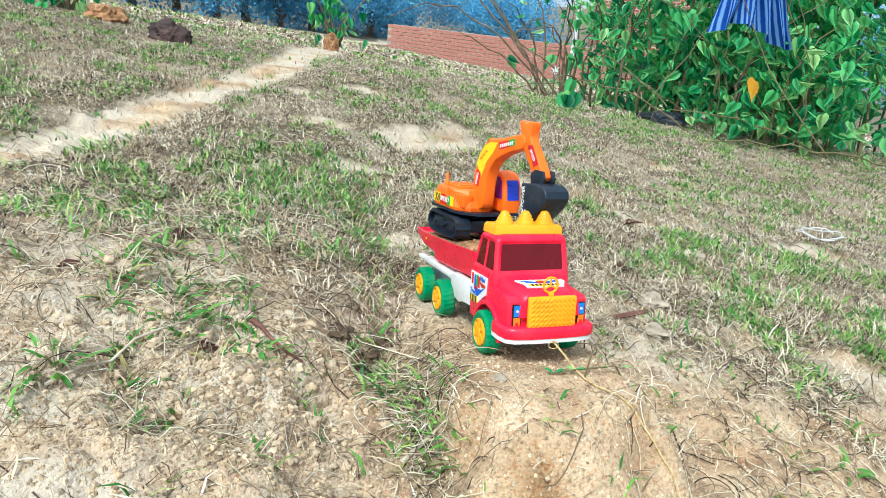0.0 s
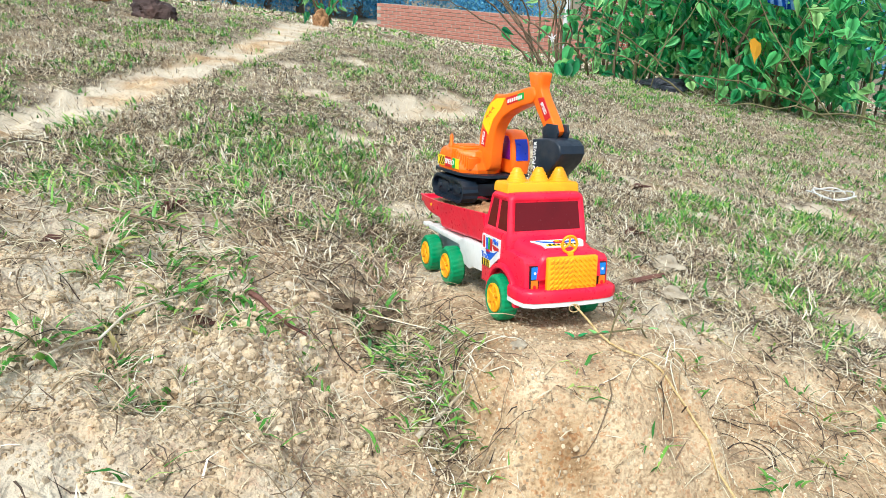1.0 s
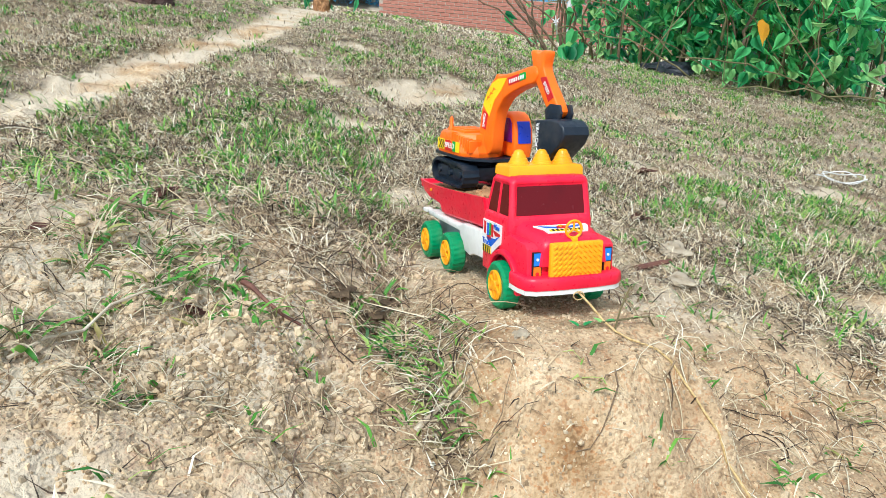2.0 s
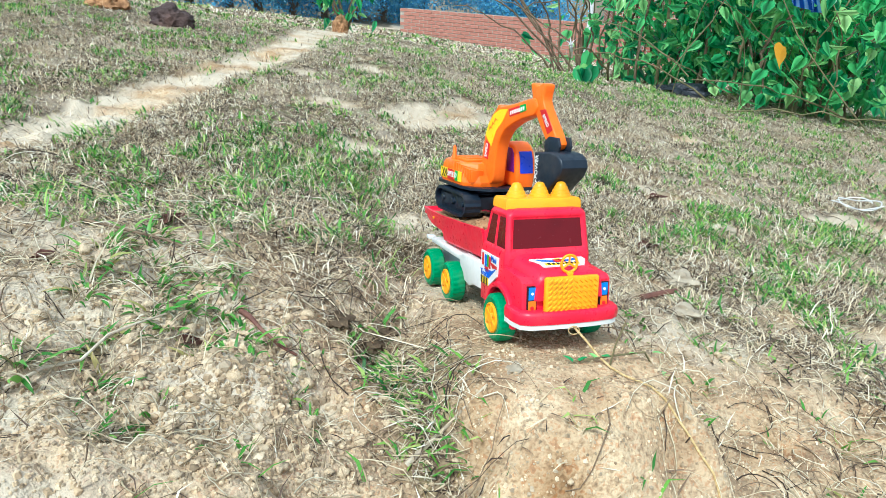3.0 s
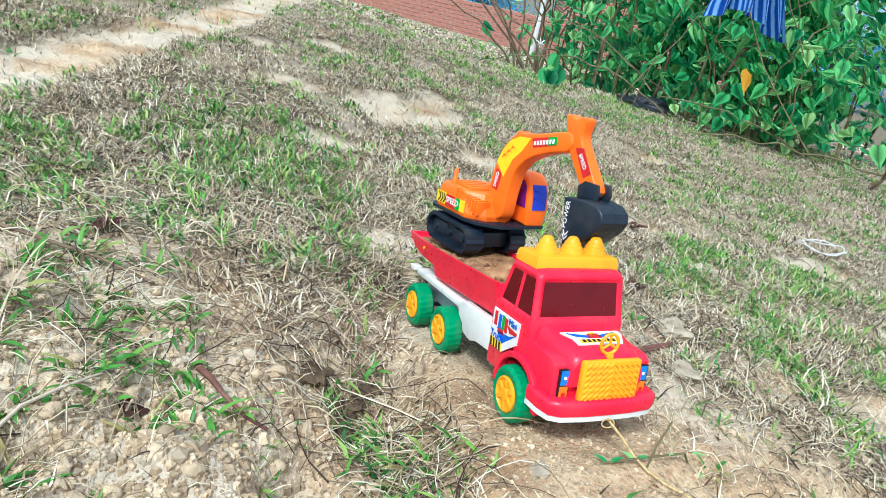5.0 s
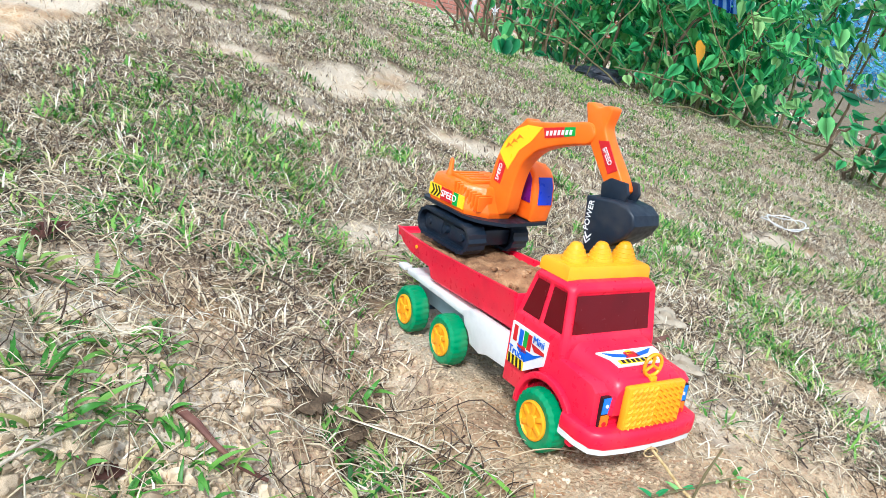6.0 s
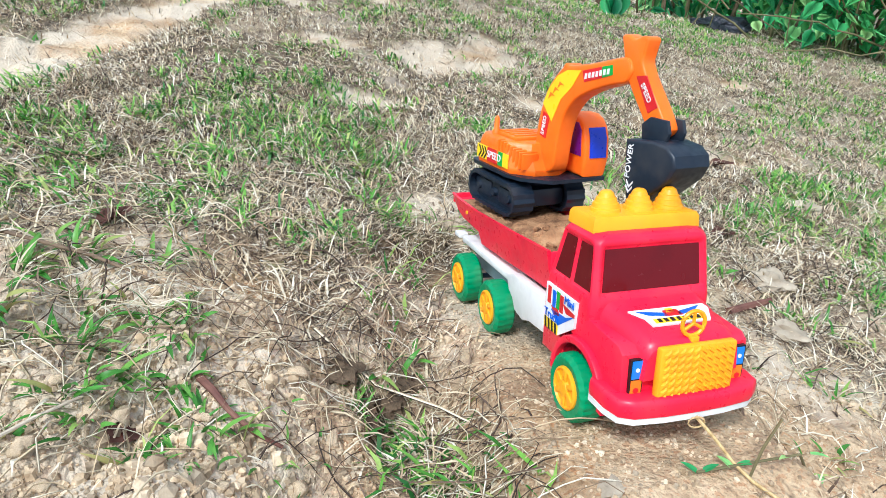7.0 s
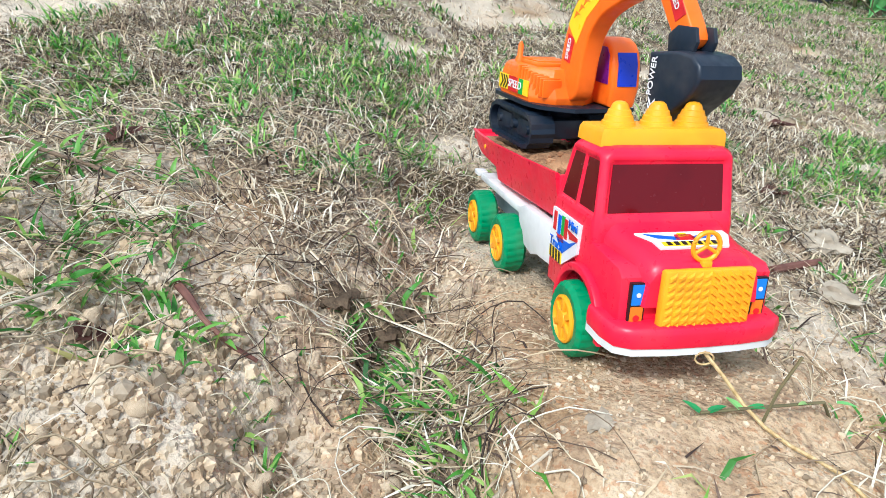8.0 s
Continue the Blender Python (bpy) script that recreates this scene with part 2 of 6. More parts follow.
def island_leaf(name, stops, rough_=0.55, through_=0.25):
    """Leaves and blades, each with a tone of its own."""
    m, t, b = material(name, rough_)
    g = t.nodes.new("ShaderNodeNewGeometry")
    oi = t.nodes.new("ShaderNodeObjectInfo")
    tone = node(t, "ShaderNodeMath")
    tone.operation = "ADD"
    t.links.new(g.outputs["Random Per Island"], tone.inputs[0])
    t.links.new(oi.outputs["Random"], tone.inputs[1])
    wrap = node(t, "ShaderNodeMath")
    wrap.operation = "FRACT"
    t.links.new(tone.outputs[0], wrap.inputs[0])
    col = ramp(t, wrap.outputs[0], stops)
    n = noise_tex(t, 60, 3)
    mix = node(t, "ShaderNodeMixRGB")
    mix.blend_type = "MULTIPLY"
    mix.inputs[0].default_value = 0.35
    t.links.new(col, mix.inputs[1])
    t.links.new(n.outputs[0], mix.inputs[2])
    t.links.new(mix.outputs[0], b.inputs["Base Color"])
    if through_:
        tr = t.nodes.new("ShaderNodeBsdfTranslucent")
        t.links.new(col, tr.inputs[0])
        ms = node(t, "ShaderNodeMixShader")
        ms.inputs[0].default_value = through_
        t.links.new(b.outputs[0], ms.inputs[1])
        t.links.new(tr.outputs[0], ms.inputs[2])
        t.links.new(ms.outputs[0], t.nodes["Material Output"].inputs[0])
    return m


RED = plastic("red_plastic", (0.82, 0.008, 0.045), 0.32, 0.05)
YELLOW = plastic("yellow_plastic", (0.88, 0.37, 0.006), 0.4, 0.05)
ORANGE = plastic("orange_plastic", (0.97, 0.16, 0.005), 0.36, 0.05)
GREEN = plastic("green_plastic", (0.006, 0.24, 0.09), 0.45, 0.15)
WHITE = plastic("white_plastic", (0.72, 0.72, 0.7), 0.45, 0.25)
BLACK = plastic("black_plastic", (0.008, 0.016, 0.03), 0.38, 0.06)
PALE = plastic("pale_blue_grey_plastic", (0.3, 0.4, 0.45), 0.5, 0.2)
BLUE = plastic("blue_plastic", (0.012, 0.04, 0.5), 0.3, 0.0)
PURPLE = plastic("purple_plastic", (0.16, 0.01, 0.22), 0.3, 0.0)
PRINT_WHITE = plastic("print_white", (0.78, 0.78, 0.78), 0.35, 0.04)
PRINT_BLACK = plastic("print_black", (0.01, 0.01, 0.012), 0.35, 0.0)
PRINT_BLUE = plastic("print_blue", (0.01, 0.12, 0.62), 0.35, 0.0)
PRINT_SKY = plastic("print_light_blue", (0.02, 0.2, 0.7), 0.35, 0.0)
PRINT_RED = plastic("print_red", (0.6, 0.015, 0.02), 0.35, 0.0)
PRINT_GREEN = plastic("print_green", (0.02, 0.35, 0.05), 0.35, 0.0)
PRINT_YELLOW = plastic("print_yellow", (0.9, 0.62, 0.01), 0.35, 0.0)
PRINT_ORANGE = plastic("print_orange", (0.9, 0.2, 0.01), 0.35, 0.0)
GLASS = plastic("smoked_red_window_plastic", (0.11, 0.002, 0.006), 0.12, 0.0)
GLASS.node_tree.nodes["Principled BSDF"].inputs["Specular IOR Level"].default_value = 0.28
SOIL = mottled("reddish_soil", [(0.3, (0.16, 0.075, 0.035)), (0.55, (0.38, 0.2, 0.095)), (0.75, (0.52, 0.32, 0.17))], 60, 0.95, 0.8, 0.003)
BARK = mottled("brown_bark", [(0.3, (0.09, 0.06, 0.04)), (0.6, (0.2, 0.14, 0.09)), (0.8, (0.3, 0.23, 0.16))], 30, 0.85, 0.6, 0.003)
STEM = mottled("green_brown_stem", [(0.3, (0.10, 0.09, 0.04)), (0.6, (0.19, 0.16, 0.08)), (0.8, (0.3, 0.27, 0.16))], 22, 0.7, 0.4, 0.002)
PALE_WOOD = mottled("bleached_dead_wood", [(0.3, (0.3, 0.24, 0.17)), (0.6, (0.5, 0.43, 0.33)), (0.8, (0.64, 0.58, 0.48))], 40, 0.85, 0.5, 0.002)
DEAD_LEAF = mottled("dead_leaf", [(0.3, (0.08, 0.03, 0.025)), (0.6, (0.17, 0.075, 0.055)), (0.8, (0.27, 0.15, 0.1))], 45, 0.7, 0.4, 0.001)
STONE = mottled("pale_stone", [(0.3, (0.26, 0.21, 0.15)), (0.6, (0.42, 0.36, 0.27)), (0.8, (0.55, 0.49, 0.39))], 35, 0.9, 0.5, 0.002)
ROCK = mottled("dark_laterite_rock", [(0.3, (0.03, 0.022, 0.024)), (0.6, (0.08, 0.05, 0.045)), (0.8, (0.17, 0.09, 0.07))], 7, 0.9, 0.8, 0.02)
# darker soil tone for the lumps that deepen the hollow
DARK_SOIL = mottled("dark_lump_soil", [(0.3, (0.05, 0.035, 0.022)), (0.6, (0.13, 0.09, 0.055)), (0.8, (0.24, 0.17, 0.10))], 60, 0.95, 0.9, 0.003)
CLOD = mottled("sandy_clod", [(0.3, (0.32, 0.225, 0.135)), (0.5, (0.47, 0.36, 0.235)), (0.75, (0.61, 0.52, 0.39))], 50, 0.95, 0.6, 0.002, island=True)
TWINE = mottled("jute_twine", [(0.3, (0.4, 0.27, 0.11)), (0.6, (0.6, 0.44, 0.22)), (0.8, (0.7, 0.55, 0.3))], 300, 0.8, 0.6, 0.0005)
WIRE = mottled("white_wire", [(0.3, (0.5, 0.5, 0.5)), (0.7, (0.75, 0.75, 0.75))], 50, 0.5, 0.1, 0.001)
BAG = mottled("black_plastic_bag", [(0.3, (0.008, 0.009, 0.014)), (0.7, (0.03, 0.035, 0.05))], 12, 0.4, 0.7, 0.01)
DRY = island_leaf("dry_grass", [(0.0, (0.03, 0.02, 0.014)), (0.2, (0.13, 0.085, 0.06)), (0.36, (0.36, 0.26, 0.16)), (0.55, (0.62, 0.48, 0.30)), (0.78, (0.80, 0.69, 0.48)), (1.0, (0.90, 0.85, 0.70))], 0.7, 0.05)
DRY_BROWN = island_leaf("brown_withered_grass", [(0.0, (0.03, 0.02, 0.016)), (0.22, (0.22, 0.145, 0.10)), (0.5, (0.60, 0.46, 0.30)), (0.75, (0.78, 0.67, 0.48)), (1.0, (0.90, 0.85, 0.72))], 0.75, 0.05)
GRASS = island_leaf("green_grass", [(0.0, (0.02, 0.12, 0.022)), (0.3, (0.08, 0.29, 0.035)), (0.65, (0.22, 0.48, 0.07)), (1.0, (0.56, 0.64, 0.2))], 0.5, 0.22)
BLADE = island_leaf("broad_green_blade", [(0.0, (0.05, 0.2, 0.025)), (0.5, (0.11, 0.35, 0.05)), (0.85, (0.22, 0.45, 0.08)), (1.0, (0.5, 0.42, 0.16))], 0.4, 0.25)
LEAF = island_leaf("bush_leaf", [(0.0, (0.02, 0.20, 0.08)), (0.3, (0.07, 0.46, 0.15)), (0.65, (0.18, 0.70, 0.22)), (1.0, (0.52, 0.86, 0.32))], 0.28, 0.45)
# far trees: distance haze is painted into these leaf tones as pale blue
HAZED_TREE_LEAF = island_leaf("hazed_tree_leaf", [(0.0, (0.14, 0.46, 0.76)), (0.4, (0.2, 0.56, 0.86)), (0.8, (0.28, 0.64, 0.84)), (1.0, (0.38, 0.74, 0.66))], 0.9, 0.45)
GREY_BLADE = island_leaf("withered_grey_blade", [(0.0, (0.16, 0.11, 0.07)), (0.4, (0.46, 0.36, 0.22)), (1.0, (0.80, 0.73, 0.56))], 0.7, 0.1)
YELLOW_LEAF = island_leaf("yellow_leaf", [(0.0, (0.75, 0.33, 0.01)), (1.0, (0.82, 0.4, 0.02))], 0.5, 0.2)


def ground_material():
    m, t, b = material("dry_field", 0.95)
    at = t.nodes.new("ShaderNodeAttribute")
    at.attribute_name = "bare"
    c = t.nodes.new("ShaderNodeTexCoord")

    def nz(scale, detail=5.0):
        n = node(t, "ShaderNodeTexNoise", Scale=scale, Detail=detail)
        t.links.new(c.outputs["Object"], n.inputs["Vector"])
        return n.outputs[0]

    sand = ramp(t, nz(16, 8), [(0.28, (0.26, 0.16, 0.08)), (0.45, (0.43, 0.295, 0.165)), (0.62, (0.57, 0.435, 0.28)), (0.82, (0.72, 0.63, 0.48))])
    grit = ramp(t, nz(150, 8), [(0.26, (0.30, 0.22, 0.16)), (0.38, (0.70, 0.60, 0.50)), (0.48, (0.98, 0.94, 0.88)), (0.54, (1, 1, 1)), (0.62, (0.86, 0.62, 0.44)), (0.74, (0.58, 0.40, 0.29))])
    mul = node(t, "ShaderNodeMixRGB")
    mul.blend_type = "MULTIPLY"
    mul.inputs[0].default_value = 0.9
    t.links.new(sand, mul.inputs[1])
    t.links.new(grit, mul.inputs[2])
    crust = ramp(t, nz(7, 6), [(0.34, (0.0, 0.0, 0.0)), (0.54, (1.0, 1.0, 1.0))])
    pale = node(t, "ShaderNodeMixRGB")
    pale.inputs[2].default_value = (0.62, 0.56, 0.455, 1)
    half = node(t, "ShaderNodeMath")
    half.operation = "MULTIPLY"
    pl = t.nodes.new("ShaderNodeAttribute")
    pl.attribute_name = "crust"
    t.links.new(crust, half.inputs[0])
    t.links.new(pl.outputs["Fac"], half.inputs[1])
    t.links.new(half.outputs[0], pale.inputs[0])
    t.links.new(mul.outputs[0], pale.inputs[1])
    mul = pale
    # turf colour; the darkest stops paint in the small shadows between blades
    thatch = ramp(t, nz(42, 8), [(0.28, (0.022, 0.017, 0.013)), (0.42, (0.085, 0.062, 0.042)), (0.55, (0.20, 0.15, 0.095)), (0.64, (0.11, 0.14, 0.045)), (0.8, (0.42, 0.35, 0.23))])
    mix = node(t, "ShaderNodeMixRGB")
    t.links.new(at.outputs["Fac"], mix.inputs[0])
    t.links.new(thatch, mix.inputs[1])
    t.links.new(mul.outputs[0], mix.inputs[2])
    t.links.new(mix.outputs[0], b.inputs["Base Color"])
    add = node(t, "ShaderNodeMath")
    t.links.new(nz(60, 8), add.inputs[0])
    t.links.new(nz(260, 3), add.inputs[1])
    bump(t, b, add.outputs[0], 0.8, 0.005)
    return m


FIELD = ground_material()


# ---- ground: one sheet out to the horizon ----
def axis_lines(lo, hi, step, far, grow=1.09):
    mid = list(np.arange(lo, hi + step / 2, step))
    up, down, d = [], [], step
    while (up[-1] if up else hi) < far:
        d *= grow
        up.append((up[-1] if up else hi) + d)
    d = step
    while (down[-1] if down else lo) > -far:
        d *= grow
        down.append((down[-1] if down else lo) - d)
    return np.array(down[::-1] + mid + up)


def build_ground():
    xs, ys = axis_lines(-0.65, 0.9, 0.0045, 600, 1.045), axis_lines(0.1, 1.1, 0.0045, 600, 1.045)
    gx, gy = np.meshgrid(xs, ys)
    z = ground_z(gx, gy)
    verts = np.stack([gx, gy, z], -1).reshape(-1, 3)
    ny, nx = gx.shape
    i = (np.arange(ny - 1)[:, None] * nx + np.arange(nx - 1)).ravel()
    faces = np.stack([i, i + 1, i + nx + 1, i + nx], 1)
    ob = raw_mesh("ground", verts, faces, FIELD, smooth=True)
    a = ob.data.attributes.new("bare", "FLOAT", "POINT")
    a.data.foreach_set("value", sand_amount(gx, gy).astype(np.float32).ravel())
    a = ob.data.attributes.new("crust", "FLOAT", "POINT")
    a.data.foreach_set("value", pale_crust(gx, gy).astype(np.float32).ravel())
    return tagged(ob, "dry grassy field with pale sandy soil and a trodden path", "ground", kind="structure")


build_ground()


# ---- toy truck ----
def arc(cy, cz, r, a0, a1, n):
    return [(cy + r * math.cos(radians(a0 + (a1 - a0) * i / n)), cz + r * math.sin(radians(a0 + (a1 - a0) * i / n))) for i in range(n + 1)]


def flat_patch(pts, out, lift=0.012, thick=0.01):
    """A thin printed patch: its outline in dm and the way that it faces."""
    bm = bmesh.new()
    o = Vector(out).normalized()
    a = [bm.verts.new((Vector(p) + o * lift) * S) for p in pts]
    b = [bm.verts.new((Vector(p) + o * (lift - thick)) * S) for p in pts]
    k = len(a)
    bm.faces.new(a)
    for i in range(k):
        bm.faces.new((a[i], b[i], b[(i + 1) % k], a[(i + 1) % k]))
    return fix(bm)


def lettering(name, text, size, m, material_, parent, label, lift=0.0):
    cu = bpy.data.curves.new(name, "FONT")
    cu.body, cu.size, cu.align_x, cu.align_y, cu.extrude = text, size, "CENTER", "CENTER", 0.0003
    tmp = bpy.data.objects.new(name, cu)
    scene.collection.objects.link(tmp)
    dg = bpy.context.evaluated_depsgraph_get()
    me = bpy.data.meshes.new_from_object(tmp.evaluated_get(dg))
    bpy.data.objects.remove(tmp)
    me.materials.clear()
    me.materials.append(material_)
    me.transform(m)
    ob = new(name, me)
    ob.parent = parent
    ob["label"] = label
    return ob


def facing(origin, right, up):
    """A pose in metres whose x runs along right and y along up; points in dm."""
    r = Vector(right).normalized()
    u = Vector(up)
    u = (u - r * u.dot(r)).normalized()
    n = r.cross(u)
    m = Matrix((r, u, n)).transposed().to_4x4()
    m.translation = Vector(origin) * S
    return m


def wheel(truck, x, y, z, side, r=0.285):
    bm = bmesh.new()
    n = 72
    w = 0.22

    def lugs(k, i):
        return 0.011 if 1 < k < 8 and (i + (k > 4)) % 3 else 0.0

    prof = [(0.175, -w / 2 + 0.015), (0.20, -w / 2), (r - 0.05, -w / 2), (r - 0.016, -w / 2 + 0.03), (r - 0.012, -0.01), (r - 0.012, 0.01), (r - 0.016, w / 2 - 0.03), (r - 0.05, w / 2), (0.20, w / 2), (0.175, w / 2 - 0.015)]
    lathe(bm, prof, "x", n, wave=lugs)
    holder = new("wheel")
    holder.empty_display_size = 0.02
    holder.parent = truck
    holder.matrix_basis = pose(x * S, y * S, z * S)
    part("tyre", bm, GREEN, holder, "green ribbed plastic tyre")
    bm = bmesh.new()
    o = side
    prof = [(0.012, 0.0), (0.178, 0.0), (0.178, o * 0.115), (0.160, o * 0.125), (0.150, o * 0.105), (0.07, o * 0.10), (0.06, o * 0.13), (0.03, o * 0.135), (0.012, o * 0.135)]
    lathe(bm, prof, "x", 30)
    for k in range(6):
        a = 2 * math.pi * k / 6
        b2 = bmesh.new()
        box(b2, o * 0.112 - 0.012, o * 0.112 + 0.012, -0.024, 0.024, 0.055, 0.155, 0.008)
        b2.transform(Matrix.Rotation(a, 4, "X"))
        me = bpy.data.meshes.new("tmp")
        b2.to_mesh(me)
        b2.free()
        bm.from_mesh(me)
        bpy.data.meshes.remove(me)
    part("rim", bm, YELLOW, holder, "yellow spoked rim")
    return holder


def rounded_ring(x, y0, y1, z, c, c2=None):
    """A level ring: a rectangle with cut corners."""
    c2 = c2 or c
    p = [(-x + c, y0), (x - c, y0), (x, y0 + c2), (x, y1 - c2), (x - c, y1), (-x + c, y1), (-x, y1 - c2), (-x, y0 + c2)]
    return [(a * S, b * S, z * S) for a, b in p]


def recess(bm, face, margin, depth):
    """Sets a face back to make a window opening; gives the sunk outline."""
    made = bmesh.ops.inset_region(bm, faces=[face], thickness=margin * S, depth=-depth * S, use_even_offset=True)
    return [v.co.copy() for v in face.verts]


def pane(name, outline, normal, parent, material_, label):
    bm = bmesh.new()
    o = Vector(normal).normalized() * 0.0006
    a = [bm.verts.new(p + o * 1.6) for p in outline]
    b = [bm.verts.new(p - o) for p in outline]
    k = len(a)
    bm.faces.new(a)
    bm.faces.new(b[::-1])
    for i in range(k):
        bm.faces.new((a[i], b[i], b[(i + 1) % k], a[(i + 1) % k]))
    return part(name, fix(bm), material_, parent, label, smooth=0)


def side_quad(y0, y1, z0, z1, x=-0.55):
    return [(x, y0, z0), (x, y1, z0), (x, y1, z1), (x, y0, z1)]


def build_truck():
    t = empty("toy_truck", TRUCK, "red plastic toy tipper truck with green wheels on dry grass", "toy truck")
    # cab, its windows sunk in
    bm = bmesh.new()
    rings = [
        rounded_ring(0.545, -1.21, -0.42, 0.82, 0.05), rounded_ring(0.545, -1.21, -0.42, 0.97, 0.05),
        rounded_ring(0.54, -1.20, -0.44, 1.02, 0.05), rounded_ring(0.512, -1.14, -0.58, 1.44, 0.05),
        rounded_ring(0.50, -1.12, -0.60, 1.475, 0.06), rounded_ring(0.47, -1.09, -0.62, 1.50, 0.07),
        rounded_ring(0.42, -1.04, -0.66, 1.51, 0.07),
    ]
    vs = ring_loft(bm, rings)
    fix(bm)
    bm.faces.ensure_lookup_table()

    def face_of(level, i):
        want = {vs[level][i], vs[level][(i + 1) % 8], vs[level + 1][i], vs[level + 1][(i + 1) % 8]}
        return next(f for f in bm.faces if set(f.verts) == want)

    front, right, left = face_of(2, 0), face_of(2, 2), face_of(2, 6)
    sunk = [(recess(bm, front, 0.045, 0.035), (0, -1, 0.1))]
    halves = []
    for f in (left, right):
        cut = bmesh.ops.subdivide_edges(bm, edges=[e for e in f.edges if abs(e.verts[0].co.z - e.verts[1].co.z) < 1e-4], cuts=1)
        pair = [g for g in cut["geom_inner"] if isinstance(g, bmesh.types.BMEdge)]
        halves += [g for e in pair for g in e.link_faces]
    for f in list(dict.fromkeys(halves)):
        n = f.normal.copy()
        sunk.append((recess(bm, f, 0.034, 0.03), n))
    es = [e for e in bm.edges if e.calc_length() > 0.2 * S and e.calc_face_angle(0) > 0.5]
    cab = part("cab", bm, RED, t, "glossy red cab")
    bv = cab.modifiers.new("edges", "BEVEL")
    bv.width, bv.segments, bv.limit_method, bv.angle_limit = 0.0018, 2, "ANGLE", radians(28)
    for k, (outline, n) in enumerate(sunk):
        pane("windscreen" if k == 0 else "side_window", outline, n, cab, GLASS, "smoked dark red windscreen" if k == 0 else "smoked dark red side window")
    # lower body with wheel arches
    bm = bmesh.new()
    outline = [(-0.42, 0.30), (-0.42, 0.86), (-1.20, 0.86), (-1.60, 0.83), (-1.66, 0.78), (-1.68, 0.36), (-1.58, 0.31)]
    outline += arc(-1.12, 0.25, 0.36, 10, 170, 14)
    outline += [(-0.72, 0.30)]
    prism(bm, outline, -0.545, 0.545, 0.035, 2)
    part("lower_body", bm, RED, t, "red lower body with wheel arches")
    for sx in (-1, 1):
        bm = bmesh.new()
        ring = arc(-1.12, 0.25, 0.42, -2, 182, 16) + arc(-1.12, 0.25, 0.355, 182, -2, 16)
        x0, x1 = sorted((sx * 0.52, sx * 0.60))
        prism(bm, ring, x0, x1, 0.018, 2)
        part("wheel_arch", bm, RED, t)
    # bonnet
    bm = bmesh.new()
    rr = []
    for y, hw, z in ((-1.17, 0.44, 1.02), (-1.24, 0.43, 0.985), (-1.45, 0.40, 0.945), (-1.66, 0.37, 0.90), (-1.735, 0.35, 0.86)):
        rr.append([(x * S, y * S, zz * S) for x, zz in ((-hw - 0.05, 0.6), (-hw - 0.03, z - 0.09), (-hw + 0.01, z - 0.025), (-hw + 0.07, z), (hw - 0.07, z), (hw - 0.01, z - 0.025), (hw + 0.03, z - 0.09), (hw + 0.05, 0.6))])
    ring_loft(bm, rr)
    part("bonnet", fix(bm), RED, t, "sloping red bonnet", smooth=60)
    # bumper and white skirt below it
    bm = bmesh.new()
    prof = [(0.36, 0.0), (0.355, 0.02), (0.39, 0.03), (0.45, 0.03), (0.485, 0.02), (0.495, 0.0)]
    rr = []
    for x, y in ((-0.60, -1.40), (-0.605, -1.60), (-0.575, -1.74), (-0.48, -1.80), (-0.25, -1.825), (0, -1.83), (0.25, -1.825), (0.48, -1.80), (0.575, -1.74), (0.605, -1.60), (0.60, -1.40)):
        d = Vector((x, y + 1.2, 0)).normalized()
        rr.append([((x + d.x * o) * S, (y + d.y * o) * S, z * S) for z, o in prof] + [((x - d.x * 0.15) * S, (y - d.y * 0.15) * S, z * S) for z in (0.493, 0.37)])
    ring_loft(bm, rr)
    part("bumper", fix(bm), RED, t, "red wrap-round front bumper", smooth=50)
    bm = bmesh.new()
    rr = [[(q[0][0] * 0.985, q[0][1] * 0.99, z * S) for z in (0.30, 0.372)] + [(q[-1][0], q[-1][1], z * S) for z in (0.372, 0.30)] for q in [[r[2], r[-1]] for r in rr]]
    ring_loft(bm, rr)
    part("bumper_skirt", fix(bm), WHITE, t, "white strip under the bumper")
    # grille with woven pattern
    bm = bmesh.new()
    box(bm, -0.32, 0.32, -1.80, -1.73, 0.44, 0.865, 0.02)
    g = part("grille", bm, YELLOW, t, "yellow grille with woven relief")
    bm = bmesh.new()
    for row in range(7):
        for col in range(10):
            cx, cz = -0.27 + col * 0.06, 0.475 + row * 0.058
            tilt = 0.020 if col < 5 else -0.020
            pts = [(cx - 0.027, cz - 0.018 - tilt), (cx + 0.027, cz - 0.018 + tilt), (cx + 0.027, cz + 0.018 + tilt), (cx - 0.027, cz + 0.018 - tilt)]
            a = [bm.verts.new((x * S, -1.799 * S, z * S)) for x, z in pts]
            m = [bm.verts.new(((cx + (x - cx) * 0.55) * S, -1.816 * S, (cz + (z - cz) * 0.5) * S)) for x, z in pts]
            bm.faces.new(m)
            for i in range(4):
                bm.faces.new((a[i], a[(i + 1) % 4], m[(i + 1) % 4], m[i]))
    part("weave", fix(bm), YELLOW, g, smooth=0)
    # ring ornament on the bonnet
    bm = bmesh.new()
    pts = [(0.095 * math.cos(a) * S, -1.69 * S, (0.985 + 0.095 * math.sin(a)) * S) for a in np.linspace(0, 2 * math.pi, 25)]
    tube(bm, pts, 0.016 * S, 6)
    for a in (90, 210, 330):
        e = (0.09 * math.cos(radians(a)) * S, -1.69 * S, (0.985 + 0.09 * math.sin(radians(a))) * S)
        tube(bm, [(0, -1.69 * S, 0.985 * S), e], 0.013 * S, 6)
    box(bm, -0.035, 0.035, -1.735, -1.67, 0.84, 0.90, 0.01)
